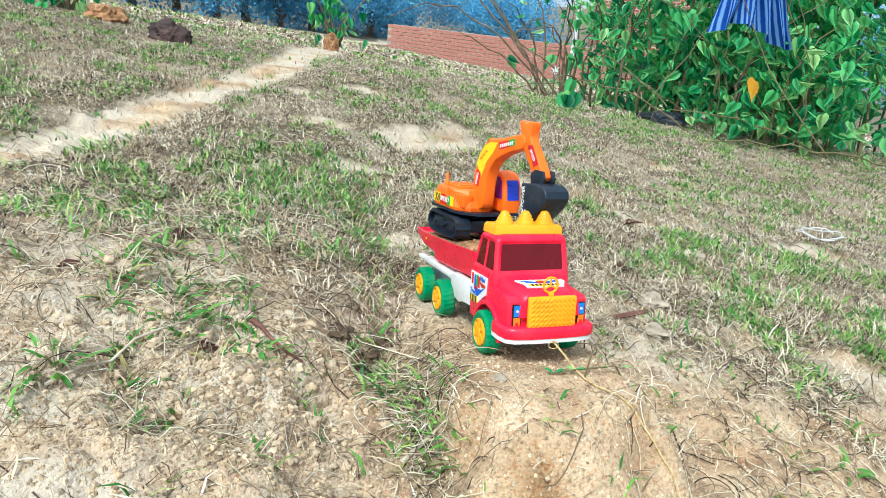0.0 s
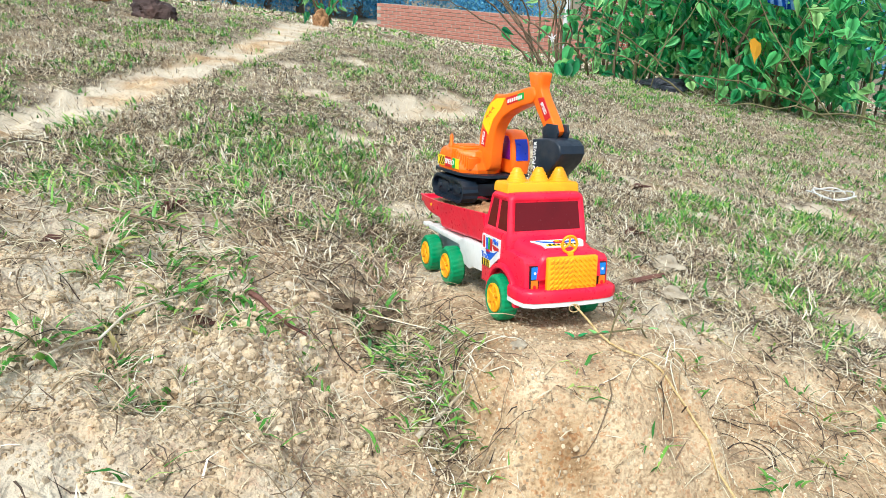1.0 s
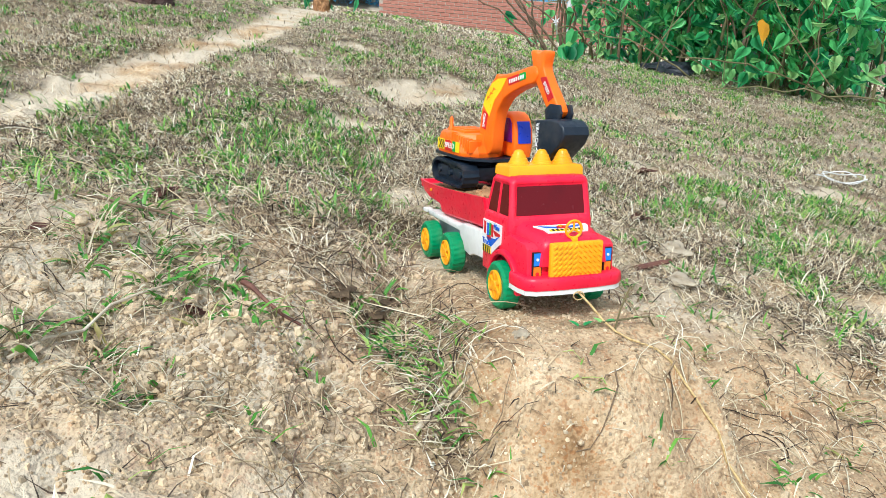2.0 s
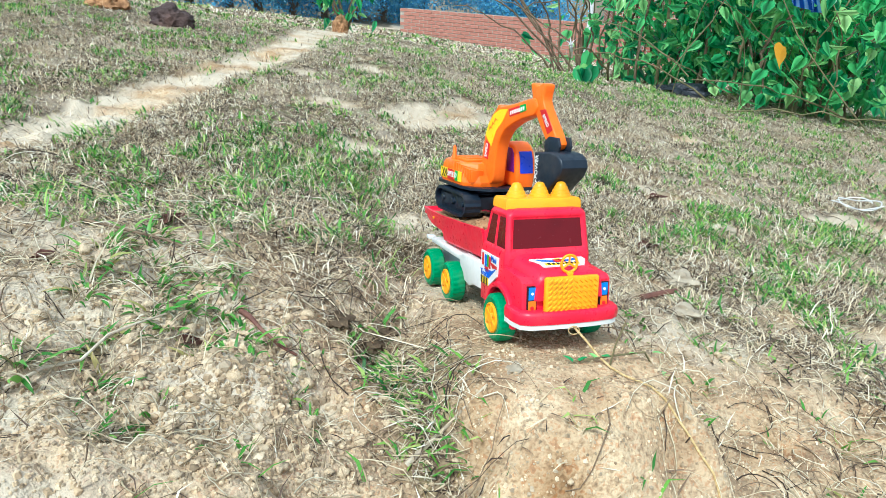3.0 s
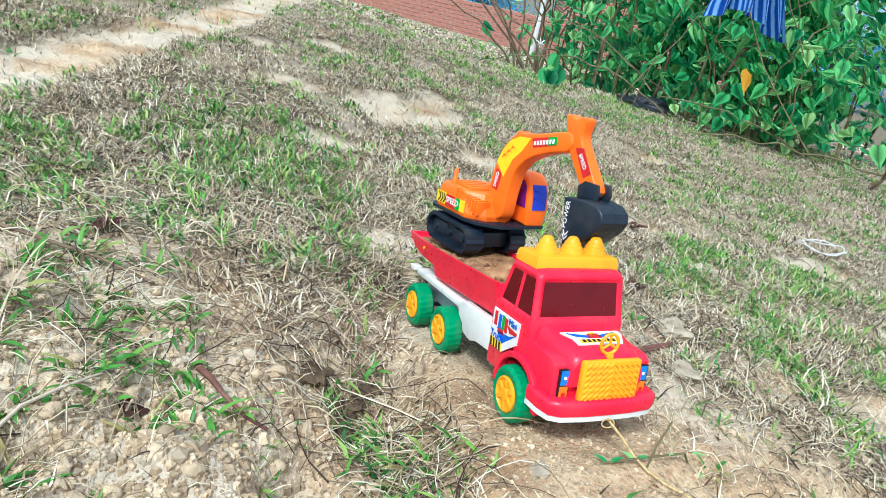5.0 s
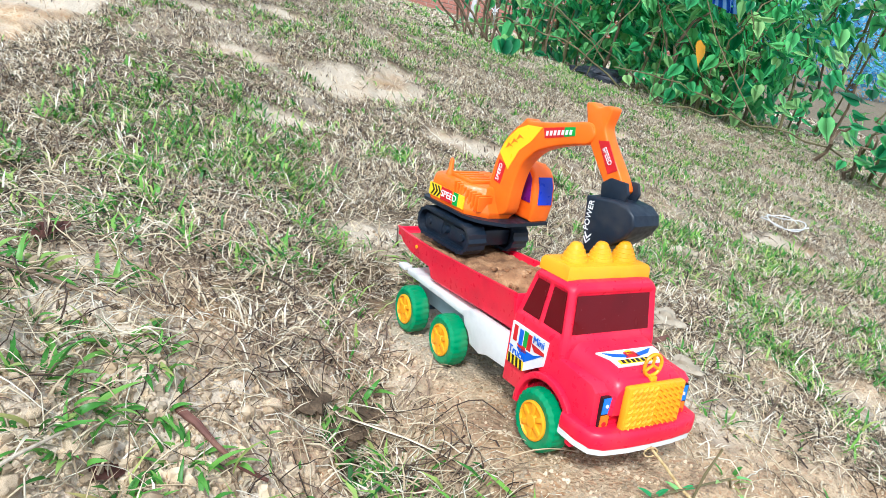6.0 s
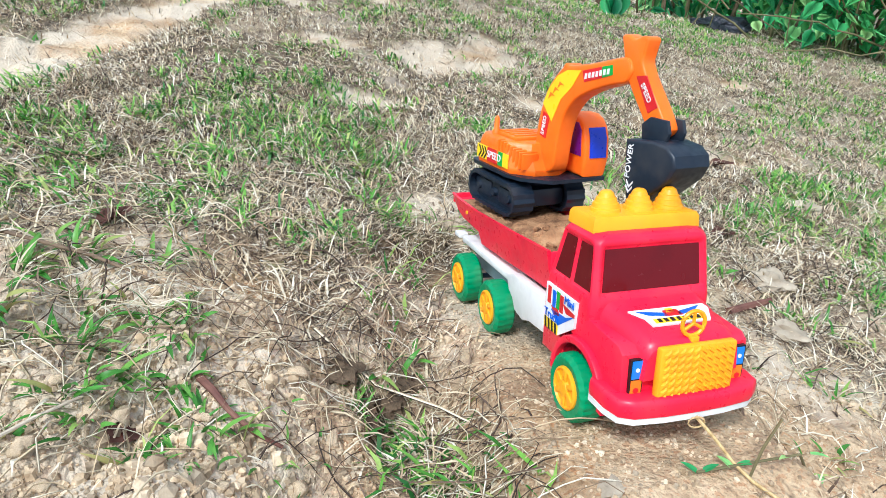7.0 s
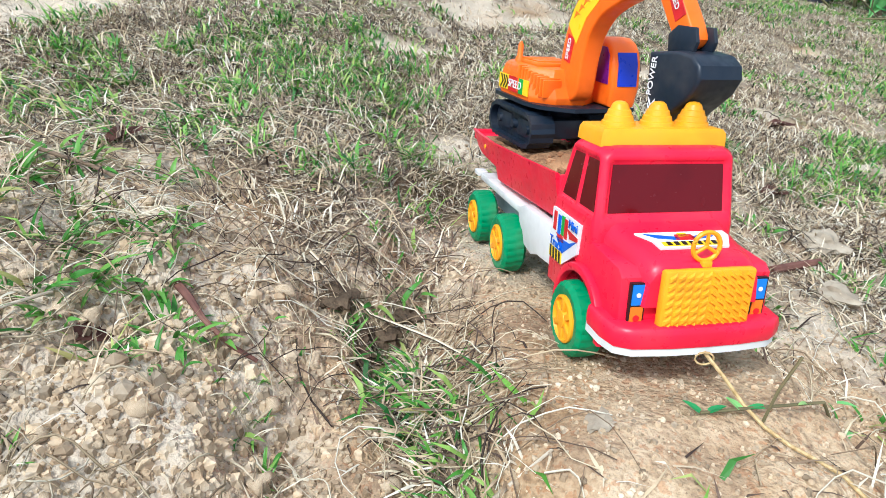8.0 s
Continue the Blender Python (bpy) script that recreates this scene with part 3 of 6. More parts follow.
    part("ring_ornament", bm, YELLOW, t, "yellow steering-wheel ornament")
    # headlight stickers
    for sx in (-1, 1):
        x0, x1 = (-0.485, -0.375) if sx < 0 else (0.395, 0.50)
        y = -1.683
        q = lambda a, b, c, d, o: [(a, y - o, c), (b, y - o, c), (b, y - o, d), (a, y - o, d)]  # noqa: E731
        h = part("headlight", flat_patch(q(x0, x1, 0.44, 0.755, 0), (0, -1, 0), 0.012, 0.03), PRINT_BLACK, t, "printed headlight panel")
        part("blue_lens", flat_patch(q(x0 + 0.012, x1 - 0.012, 0.605, 0.745, 0.006), (0, -1, 0)), PRINT_SKY, h)
        part("orange_lens", flat_patch(q(x0 + 0.012, x1 - 0.012, 0.452, 0.592, 0.006), (0, -1, 0)), PRINT_ORANGE, h)
        for z, mt, r in ((0.675, PRINT_WHITE, 0.016), (0.515, PRINT_RED, 0.022)):
            bm = flat_patch([((x0 + x1) / 2 + r * math.cos(a), y - 0.011, z + r * math.sin(a)) for a in np.linspace(0, 2 * math.pi, 14)[:-1]], (0, -1, 0))
            part("bulb_mark", bm, mt, h)
    # roof plate with three ridged cones
    bm = bmesh.new()
    rr = [[(x * S, y * S, z * S) for x, y in ((-w, -1.02 + c), (-w + 0.05, -1.03 + c), (w - 0.05, -1.03 + c), (w, -1.02 + c), (w, -0.62 - c), (-w, -0.62 - c))] for z, w, c in ((1.495, 0.48, 0), (1.585, 0.475, 0.005), (1.615, 0.455, 0.02), (1.62, 0.43, 0.045))]
    ring_loft(bm, rr)
    plate = part("roof_plate", fix(bm), YELLOW, t, "yellow roof beacon plate")
    for cx in (-0.27, 0.03, 0.31):
        bm = bmesh.new()
        lathe(bm, [(0.125, 1.61), (0.118, 1.645), (0.108, 1.65), (0.10, 1.685), (0.09, 1.69), (0.08, 1.725), (0.07, 1.73), (0.055, 1.765), (0.035, 1.782), (0.008, 1.787)], "z", 20, (cx, -0.82, 0))
        part("cone", bm, YELLOW, plate, smooth=25)
    # door sticker
    x = -0.55
    o = (-1, 0, 0)
    st = part("door_sticker", flat_patch([(x, -0.49, 0.53), (x, -0.49, 0.93), (x, -1.02, 0.93), (x, -1.0, 0.70), (x, -0.74, 0.53)], o, 0.014, 0.02), PRINT_WHITE, t, "white door sticker with bright lettering")
    for k, (c, y0, z0) in enumerate(((PRINT_RED, -0.53, 0.80), (PRINT_BLUE, -0.62, 0.79), (PRINT_GREEN, -0.69, 0.80), (PRINT_RED, -0.75, 0.79))):
        bm = flat_patch(side_quad(y0, y0 - 0.055, z0 - 0.04, z0 + 0.11, x), o, 0.019)
        part("logo_shape", bm, c, st)
    for c, pts in ((PRINT_RED, [(-0.80, 0.84), (-1.0, 0.82), (-1.0, 0.79), (-0.86, 0.775)]), (PRINT_BLUE, [(-0.60, 0.72), (-0.86, 0.74), (-1.0, 0.80), (-0.74, 0.62)]), (PRINT_RED, [(-0.60, 0.75), (-0.72, 0.76), (-0.76, 0.71), (-0.66, 0.69)]), (PRINT_YELLOW, [(-0.49, 0.62), (-0.49, 0.53), (-0.74, 0.53), (-0.74, 0.62)])):
        part("logo_shape", flat_patch([(x, a, b) for a, b in pts], o, 0.0175), c, st)
    for k in range(4):
        y0 = -0.50 - k * 0.06
        part("stripe", flat_patch([(x, y0, 0.62), (x, y0 - 0.03, 0.62), (x, y0 - 0.045, 0.53), (x, y0 - 0.015, 0.53)], o, 0.021), PRINT_BLACK, st)
    lettering("lettering", "Mini", 0.0095, facing((x - 0.022, -0.91, 0.885), (0, -1, 0), (0, 0, 1)), PRINT_BLUE, st, "small blue word")
    lettering("lettering", "Truck", 0.0105, facing((x - 0.022, -0.62, 0.665), (0, -1, 0), (0, 0, 1)), PRINT_BLUE, st, "small dark blue word")
    # bonnet sticker
    up = Vector((0, -0.09, 1)).normalized()
    hz = lambda y: 0.945 - (y + 1.45) * -0.2  # noqa: E731
    pt = lambda a, b: (a, b, 0.945 + (b + 1.45) * 0.205)  # noqa: E731
    bs = part("bonnet_sticker", flat_patch([pt(-0.33, -1.36), (pt(0.33, -1.36)), pt(0.34, -1.42), pt(0.26, -1.56), pt(-0.24, -1.56), pt(-0.25, -1.46)], up, 0.014, 0.014), PRINT_WHITE, t, "white winged sticker on the bonnet")
    for c, pts in ((PRINT_BLUE, [(-0.28, -1.38), (-0.05, -1.43), (-0.05, -1.47), (-0.2, -1.44)]), (PRINT_BLUE, [(0.28, -1.38), (0.2, -1.44), (0.05, -1.47), (0.05, -1.43)]), (PRINT_RED, [(-0.06, -1.40), (0.06, -1.40), (0.08, -1.47), (-0.08, -1.47)]), (PRINT_YELLOW, [(-0.03, -1.38), (0.03, -1.38), (0.04, -1.43), (-0.04, -1.43)]), (PRINT_YELLOW, [(-0.2, -1.49), (0.22, -1.49), (0.22, -1.54), (-0.2, -1.54)])):
        part("logo_shape", flat_patch([pt(a, b) for a, b in pts], up, 0.018), c, bs)
    for k in range(7):
        a = -0.17 + k * 0.055
        part("logo_shape", flat_patch([pt(a, -1.495), pt(a + 0.03, -1.495), pt(a + 0.03, -1.535), pt(a, -1.535)], up, 0.022), PRINT_BLACK, bs)
    # tipper bed: a tapered tub
    bm = bmesh.new()
    rr = []
    for y, zt, zb, wt, wb in ((-0.40, 1.17, 0.74, 0.54, 0.45), (0.4, 1.125, 0.71, 0.54, 0.45), (1.33, 1.085, 0.665, 0.535, 0.45), (1.38, 1.083, 0.79, 0.535, 0.47), (1.9, 1.085, 0.82, 0.53, 0.47), (2.12, 1.092, 0.88, 0.525, 0.47), (2.27, 1.10, 1.03, 0.52, 0.49)):
        ti = 0.035
        rr.append([(x * S, y * S, z * S) for x, z in ((-wt, zt), (-wb - 0.02, zb + 0.05), (-wb + 0.04, zb), (wb - 0.04, zb), (wb + 0.02, zb + 0.05), (wt, zt), (wt - ti, zt), (wb - ti, zb + 0.05), (-wb + ti, zb + 0.05), (-wt + ti, zt))])
    ring_loft(bm, rr)
    bed = part("tipper_bed", fix(bm), RED, t, "red tapered tipper bed")
    bm = bmesh.new()
    box(bm, -0.50, 0.50, 2.235, 2.275, 0.98, 1.095, 0.015)
    part("end_wall", bm, RED, bed)
    bm = bmesh.new()
    box(bm, -0.50, 0.50, -0.42, -0.385, 0.76, 1.16, 0.015)
    part("end_wall", bm, RED, bed)
    for y in (1.65,):
        bm = bmesh.new()
        lathe(bm, [(0.002, -0.535), (0.022, -0.535), (0.022, -0.55), (0.002, -0.552)], "x", 10, (0, y, 1.0))
    part("rivet", bm, YELLOW, bed)
    # white chassis
    bm = bmesh.new()
    box(bm, -0.50, 0.50, -0.44, 1.9, 0.575, 0.655, 0.02)
    part("chassis", bm, WHITE, t, "white chassis deck")
    for sx in (-1, 1):
        bm = bmesh.new()
        a, b = sorted((sx * 0.43, sx * 0.53))
        prism(bm, [(-0.43, 0.74), (-0.43, 0.40), (-0.10, 0.38), (0.05, 0.33), (0.24, 0.36), (0.30, 0.46), (0.40, 0.52), (0.46, 0.66), (0.3, 0.72)], a, b, 0.02)
        part("side_skirt", bm, WHITE, t, "white side skirt")
        bm = bmesh.new()
        a, b = sorted((sx * 0.40, sx * 0.52))
        box(bm, a, b, 1.95, 2.12, 0.60, 0.66, 0.015)
        part("rear_bracket", bm, WHITE, t)
    bm = bmesh.new()
    box(bm, -0.34, 0.34, -1.5, 1.85, 0.30, 0.57, 0.03)
    part("underframe", bm, PALE, t, "grey-blue underframe")
    for y in (-1.12, 0.61, 1.53):
        bm = bmesh.new()
        lathe(bm, [(0.03, -0.5), (0.03, 0.5)], "x", 10, (0, y, 0.255))
        part("axle", bm, BLACK, t)
        for sx in (-1, 1):
            wheel(t, sx * 0.56, y, 0.255, sx)
    return t


truck = build_truck()


def build_load():
    """Soil in the bed."""
    nx, ny = 22, 60
    bm = bmesh.new()
    grid = []
    for j in range(ny + 1):
        y = -0.36 + 2.58 * j / ny
        row = []
        for i in range(nx + 1):
            x = -0.475 + 0.95 * i / nx
            edge = min(1.0, 6 * (0.475 - abs(x)))
            z = 1.075 - 0.03 * max(y, 0) + 0.15 * math.exp(-(((y - 0.05) / 0.30) ** 2)) * edge
            z += 0.035 * noise.noise(Vector((x * 7, y * 7, 0.3))) + 0.03 * noise.noise(Vector((x * 19, y * 19, 4)))
            row.append(bm.verts.new((x * S, y * S, z * S)))
        grid.append(row)
    for a, b in zip(grid, grid[1:]):
        for i in range(nx):
            bm.faces.new((a[i], a[i + 1], b[i + 1], b[i]))
    rim = [v for v in bm.verts if v.is_boundary]
    ret = bmesh.ops.extrude_edge_only(bm, edges=[e for e in bm.edges if e.is_boundary])
    for v in ret["geom"]:
        if isinstance(v, bmesh.types.BMVert):
            v.co.z -= 0.012
            v.co.x *= 0.94
    rng = random.Random(5)
    for k in range(70):
        b2 = bmesh.new()
        r = rng.uniform(0.012, 0.04)
        bmesh.ops.create_icosphere(b2, subdivisions=1, radius=r * S)
        x, y = rng.uniform(-0.4, 0.4), rng.uniform(-0.3, 0.5)
        z = 1.08 + 0.15 * math.exp(-(((y - 0.05) / 0.30) ** 2)) * min(1.0, 6 * (0.475 - abs(x)))
        b2.transform(Matrix.Translation((x * S, y * S, z * S)) @ Matrix.Diagonal((1, rng.uniform(0.7, 1.2), rng.uniform(0.6, 1), 1)))
        me = bpy.data.meshes.new("tmp")
        b2.to_mesh(me)
        b2.free()
        bm.from_mesh(me)
        bpy.data.meshes.remove(me)
    ob = part("soil_load", fix(bm), SOIL, None)
    ob.matrix_basis = TRUCK
    return tagged(ob, "heap of crumbly reddish-brown soil filling the tipper bed", "soil", kind="stuff")


build_load()


def rounded_outline(pts):
    """Corners cut twice, for moulded edges."""
    for _ in range(2):
        pts = [(a[0] * u + b[0] * (1 - u), a[1] * u + b[1] * (1 - u)) for a, b in zip(pts, pts[1:] + pts[:1]) for u in (0.8, 0.2)]
    return pts


def build_excavator():
    t = empty("toy_excavator", TRUCK @ pose(0.012, 0.12, 0.0005, 0, 0, 8.0) @ pose(0, 0.02, 0.125, 3.5, 0, 0) @ pose(0, -0.14, -0.1235), "orange plastic toy excavator with black tracks standing on soil", "toy excavator")
    # tracks
    for x0, x1 in ((-0.46, -0.20), (0.22, 0.46)):
        bm = bmesh.new()
        n = 46
        cy0, cy1, cz, r = 1.13, 1.80, 1.265, 0.17
        loop = arc(cy1, cz, r, -90, 90, 12) + arc(cy0, cz, r, 90, 270, 12)
        per = []
        for a, b in zip(loop, loop[1:] + loop[:1]):
            k = max(1, round(math.hypot(b[0] - a[0], b[1] - a[1]) / 0.045))
            per += [(a[0] + (b[0] - a[0]) * i / k, a[1] + (b[1] - a[1]) * i / k) for i in range(k)]
        rr = []
        for i, (y, z) in enumerate(per):
            cyy = min(max(y, cy0), cy1)
            d = Vector((0, y - cyy, z - cz)).normalized()
            o = 0.016 if i % 2 else 0.0
            rr.append([((x0) * S, (y + d.y * o) * S, (z + d.z * o) * S), ((x1) * S, (y + d.y * o) * S, (z + d.z * o) * S), ((x1) * S, (y - d.y * 0.03) * S, (z - d.z * 0.03) * S), ((x0) * S, (y - d.y * 0.03) * S, (z - d.z * 0.03) * S)])
        ring_loft(bm, rr + rr[:1], cap=False)
        bmesh.ops.remove_doubles(bm, verts=bm.verts[:], dist=1e-6)
        tr = part("track", fix(bm), BLACK, t, "black ribbed crawler track", smooth=20)
        bm = bmesh.new()
        side = arc(cy1, cz, r - 0.03, -90, 90, 8) + arc(cy0, cz, r - 0.03, 90, 270, 8)
        prism(bm, side, x0 + 0.075, x1 - 0.06, 0.01)
        part("track_body", bm, BLACK, tr)
        for y0, y1 in ((1.06, 1.38), (1.54, 1.88)):
            bm = bmesh.new()
            box(bm, x0 + 0.055, x0 + 0.09, y0, y1, cz - 0.09, cz + 0.09, 0.03)
            part("side_panel", bm, BLACK, tr)
        for y in (1.14, 1.46, 1.79):
            bm = bmesh.new()
            lathe(bm, [(0.005, x0 + 0.03), (0.04, x0 + 0.03), (0.055, x0 + 0.08), (0.005, x0 + 0.08)], "x", 14, (0, y, cz))
            part("axle_cap", bm, BLACK, tr)
    bm = bmesh.new()
    box(bm, -0.22, 0.24, 1.05, 1.85, 1.18, 1.38, 0.03)
    lathe(bm, [(0.30, 1.36), (0.26, 1.40), (0.24, 1.46), (0.30, 1.50)], "z", 28, (0.02, 1.45, 0))
    part("undercarriage", bm, BLACK, t, "black undercarriage")
    # turntable plate
    bm = bmesh.new()
    prof = [(-0.43, 1.93), (-0.38, 2.02), (0.5, 2.02), (0.58, 1.93), (0.58, 0.82), (-0.1, 0.80), (-0.36, 1.0), (-0.43, 1.2)]
    rr = [[(x * S, y * S, z * S) for x, y in prof] for z in (1.495, 1.535)]
    ring_loft(bm, rr)
    part("turntable", fix(bm), BLACK, t, "black turntable plate")
    # hull
    bm = bmesh.new()
    base = [(-0.40, 1.20), (-0.40, 1.88), (-0.34, 1.96), (0.48, 1.96), (0.55, 1.88), (0.55, 1.30), (0.1, 0.98), (-0.2, 1.0)]
    rr = []
    for z, k in ((1.535, 0.98), (1.57, 1.0), (1.60, 1.0), (1.76, 0.975), (1.82, 0.945), (1.85, 0.90), (1.862, 0.84)):
        rr.append([((0.07 + (x - 0.07) * k) * S, (1.5 + (y - 1.5) * k - (0.0 if y > 1.3 else -0.10 * (z > 1.7))) * S, z * S) for x, y in base])
    ring_loft(bm, rr)
    hull = part("hull", fix(bm), ORANGE, t, "orange engine housing", smooth=30)
    for k in range(9):
        bm = bmesh.new()
        y = 1.42 - k * 0.045
        z = 1.865 - 0.012 * k
        prism(bm, [(y, 1.60), (y + 0.024, 1.60), (y + 0.024, z), (y, z - 0.006)], -0.425 + 0.012 * k, -0.13, 0.008)
        part("vent_rib", bm, ORANGE, hull)
    bm = bmesh.new()
    box(bm, -0.28, 0.12, 1.3, 1.75, 1.85, 1.90, 0.02)
    for k in range(4):
        box(bm, -0.26, 0.10, 1.34 + k * 0.1, 1.39 + k * 0.1, 1.895, 1.915, 0.006)
    part("engine_cover", bm, ORANGE, hull)
    bm = bmesh.new()
    lathe(bm, [(0.05, 1.85), (0.045, 1.90), (0.03, 1.92), (0.028, 2.03), (0.012, 2.06), (0.003, 2.065)], "z", 12, (-0.28, 1.72, 0))
    part("exhaust", bm, ORANGE, hull)
    # cab with blue windows
    bm = bmesh.new()
    prof = [(0.84, 1.54), (0.80, 1.74), (0.83, 1.95), (0.88, 2.07), (0.95, 2.14), (1.05, 2.18), (1.18, 2.18), (1.27, 2.13), (1.32, 2.02), (1.36, 1.54)]
    prism(bm, prof, 0.27, 0.60, 0.05, 3)
    c = part("cab", bm, ORANGE, t, "orange rounded driver's cab")
    bm = bmesh.new()
    prism(bm, [(0.792, 1.75), (0.82, 1.95), (0.868, 2.06), (0.885, 2.05), (0.84, 1.94), (0.812, 1.75)], 0.33, 0.545, 0.004)
    part("front_window", bm, BLUE, c, "blue front window")
    bm = bmesh.new()
    prism(bm, [(0.87, 1.76), (0.91, 2.03), (0.97, 2.10), (1.08, 2.10), (1.08, 1.76)], 0.262, 0.28, 0.003)
    prism(bm, [(1.13, 1.78), (1.13, 2.09), (1.22, 2.07), (1.26, 2.0), (1.28, 1.78)], 0.262, 0.28, 0.003)
    part("side_window", bm, PURPLE, c, "purple-blue side window")
    # boom
    bm = bmesh.new()
    boom = [(1.25, 1.58), (1.25, 1.86), (1.22, 2.15), (1.13, 2.42), (1.00, 2.58), (0.90, 2.66), (0.86, 2.72), (0.80, 2.69), (0.45, 2.745), (0.05, 2.84), (-0.06, 2.84), (-0.12, 2.74), (-0.06, 2.63), (0.10, 2.60), (0.40, 2.51), (0.64, 2.40), (0.80, 2.22), (0.86, 1.98), (0.88, 1.58)]
    prism(bm, rounded_outline(boom), -0.07, 0.13, 0.045, 3)
    bo = part("boom", bm, ORANGE, t, "orange curved boom with printed stripes")
    o = (-1, 0, 0)
    part("print", flat_patch([(-0.07, y, z) for y, z in ((1.16, 2.28), (1.08, 2.44), (0.95, 2.58), (0.80, 2.65), (0.58, 2.67), (0.70, 2.50), (0.86, 2.36), (0.98, 2.12))], o, 0.006), PRINT_YELLOW, bo, "yellow printed chevrons")
    for k in range(3):
        y, z = 1.02 - k * 0.07, 2.36 + k * 0.06
        part("print", flat_patch([(-0.07, y + 0.05, z - 0.02), (-0.07, y + 0.02, z + 0.05), (-0.07, y - 0.06, z + 0.02), (-0.07, y + 0.0, z + 0.02)], o, 0.011), PRINT_ORANGE, bo)
    part("print", flat_patch([(-0.07, y, z) for y, z in ((0.56, 2.67), (0.28, 2.735), (0.26, 2.64), (0.52, 2.57))], o, 0.006), PRINT_RED, bo, "red and green printed label")
    part("print", flat_patch([(-0.07, y, z) for y, z in ((0.28, 2.735), (0.14, 2.765), (0.12, 2.68), (0.26, 2.64))], o, 0.006), PRINT_GREEN, bo)
    for k in range(7):
        y = 0.51 - k * 0.052
        z = 2.625 + k * 0.0125
        part("print", flat_patch([(-0.07, y, z + 0.025), (-0.07, y - 0.03, z + 0.03), (-0.07, y - 0.03, z - 0.02), (-0.07, y, z - 0.025)], o, 0.011), PRINT_WHITE, bo)
    part("print", flat_patch([(-0.07, y, z) for y, z in ((1.17, 1.95), (1.14, 2.2), (1.02, 2.16), (1.06, 1.93))], o, 0.006), PRINT_RED, bo)
    lettering("print", "SPEED", 0.0075, facing((-0.082, 1.10, 2.06), (0, -0.13, 1), (0, 1, 0.13)), PRINT_WHITE, bo, "white word")
    # stick
    bm = bmesh.new()
    stick = [(0.11, 3.02), (0.03, 3.035), (-0.06, 2.99), (-0.16, 3.035), (-0.24, 3.02), (-0.22, 2.93), (-0.19, 2.80), (-0.60, 2.34), (-0.56, 2.26), (-0.46, 2.22), (-0.38, 2.27), (0.0, 2.70), (0.06, 2.90)]
    prism(bm, rounded_outline(stick), -0.045, 0.105, 0.03, 3)
    sk = part("stick", bm, ORANGE, t, "orange digging arm")
    part("print", flat_patch([(-0.045, y, z) for y, z in ((-0.16, 2.70), (-0.28, 2.72), (-0.46, 2.48), (-0.36, 2.42))], o, 0.006), PRINT_RED, sk)
    lettering("print", "SPEED", 0.0068, facing((-0.057, -0.31, 2.58), (0, -0.7, -0.82), (0, -0.82, 0.7)), PRINT_WHITE, sk, "white word")
    bm = bmesh.new()
    lathe(bm, [(0.005, -0.065), (0.06, -0.065), (0.06, 0.125), (0.005, 0.125)], "x", 14, (0, -0.03, 2.77))
    part("pin", bm, ORANGE, sk)
    # bucket, hollow
    bm = bmesh.new()
    prism(bm, [(-0.27, 2.19), (-0.60, 2.235), (-0.76, 2.22), (-0.85, 2.16), (-0.88, 2.07), (-0.82, 1.95), (-0.55, 1.70), (-0.38, 1.65), (-0.31, 1.9)], -0.17, 0.23, 0.03, 3)
    bu = part("bucket", bm, BLACK, t, "black bucket with white printing")
    for k in range(4):
        bm = bmesh.new()
        x0 = -0.15 + k * 0.10
        prism(bm, [(-0.48, 1.68), (-0.37, 1.68), (-0.36, 1.60)], x0, x0 + 0.06, 0.006)
        part("tooth", bm, BLACK, bu)
    bm = bmesh.new()
    for x0 in (-0.07, 0.095):
        prism(bm, [(-0.36, 2.17), (-0.33, 2.33), (-0.42, 2.40), (-0.62, 2.40), (-0.66, 2.30), (-0.62, 2.17)], x0, x0 + 0.035, 0.008)
    part("bracket", bm, BLACK, bu)
    x = -0.17
    lettering("print", "POWER", 0.0085, facing((x - 0.008, -0.365, 2.02), (0, 0, 1), (0, 1, 0)), PRINT_WHITE, bu, "white word")
    for k in range(2):
        z = 1.86 - k * 0.045
        part("print", flat_patch([(x, -0.36, z), (x, -0.40, z - 0.05), (x, -0.44, z), (x, -0.44, z - 0.02), (x, -0.40, z - 0.07), (x, -0.36, z - 0.02)], o, 0.006), PRINT_WHITE, bu)
    # printed panel on the hull side
    xh = -0.405
    for c, y0, y1 in ((PRINT_YELLOW, 1.90, 1.22), (PRINT_RED, 1.66, 1.42), (PRINT_GREEN, 1.42, 1.33)):
        part("print", flat_patch([(xh, y0, 1.58), (xh, y1, 1.58), (xh, y1, 1.73), (xh, y0, 1.73)], o, 0.006 if c is PRINT_YELLOW else 0.011), c, hull)
    lettering("print", "SPEED", 0.011, facing((xh - 0.016, 1.50, 1.655), (0, -1, 0), (0, 0, 1)), PRINT_WHITE, hull, "white word")
    for k in range(3):
        y = 1.86 - k * 0.06
        part("print", flat_patch([(xh, y, 1.72), (xh, y - 0.05, 1.655), (xh, y, 1.59), (xh, y - 0.025, 1.59), (xh, y - 0.075, 1.655), (xh, y - 0.025, 1.72)], o, 0.011), PRINT_BLACK, hull)
    return t


build_excavator()


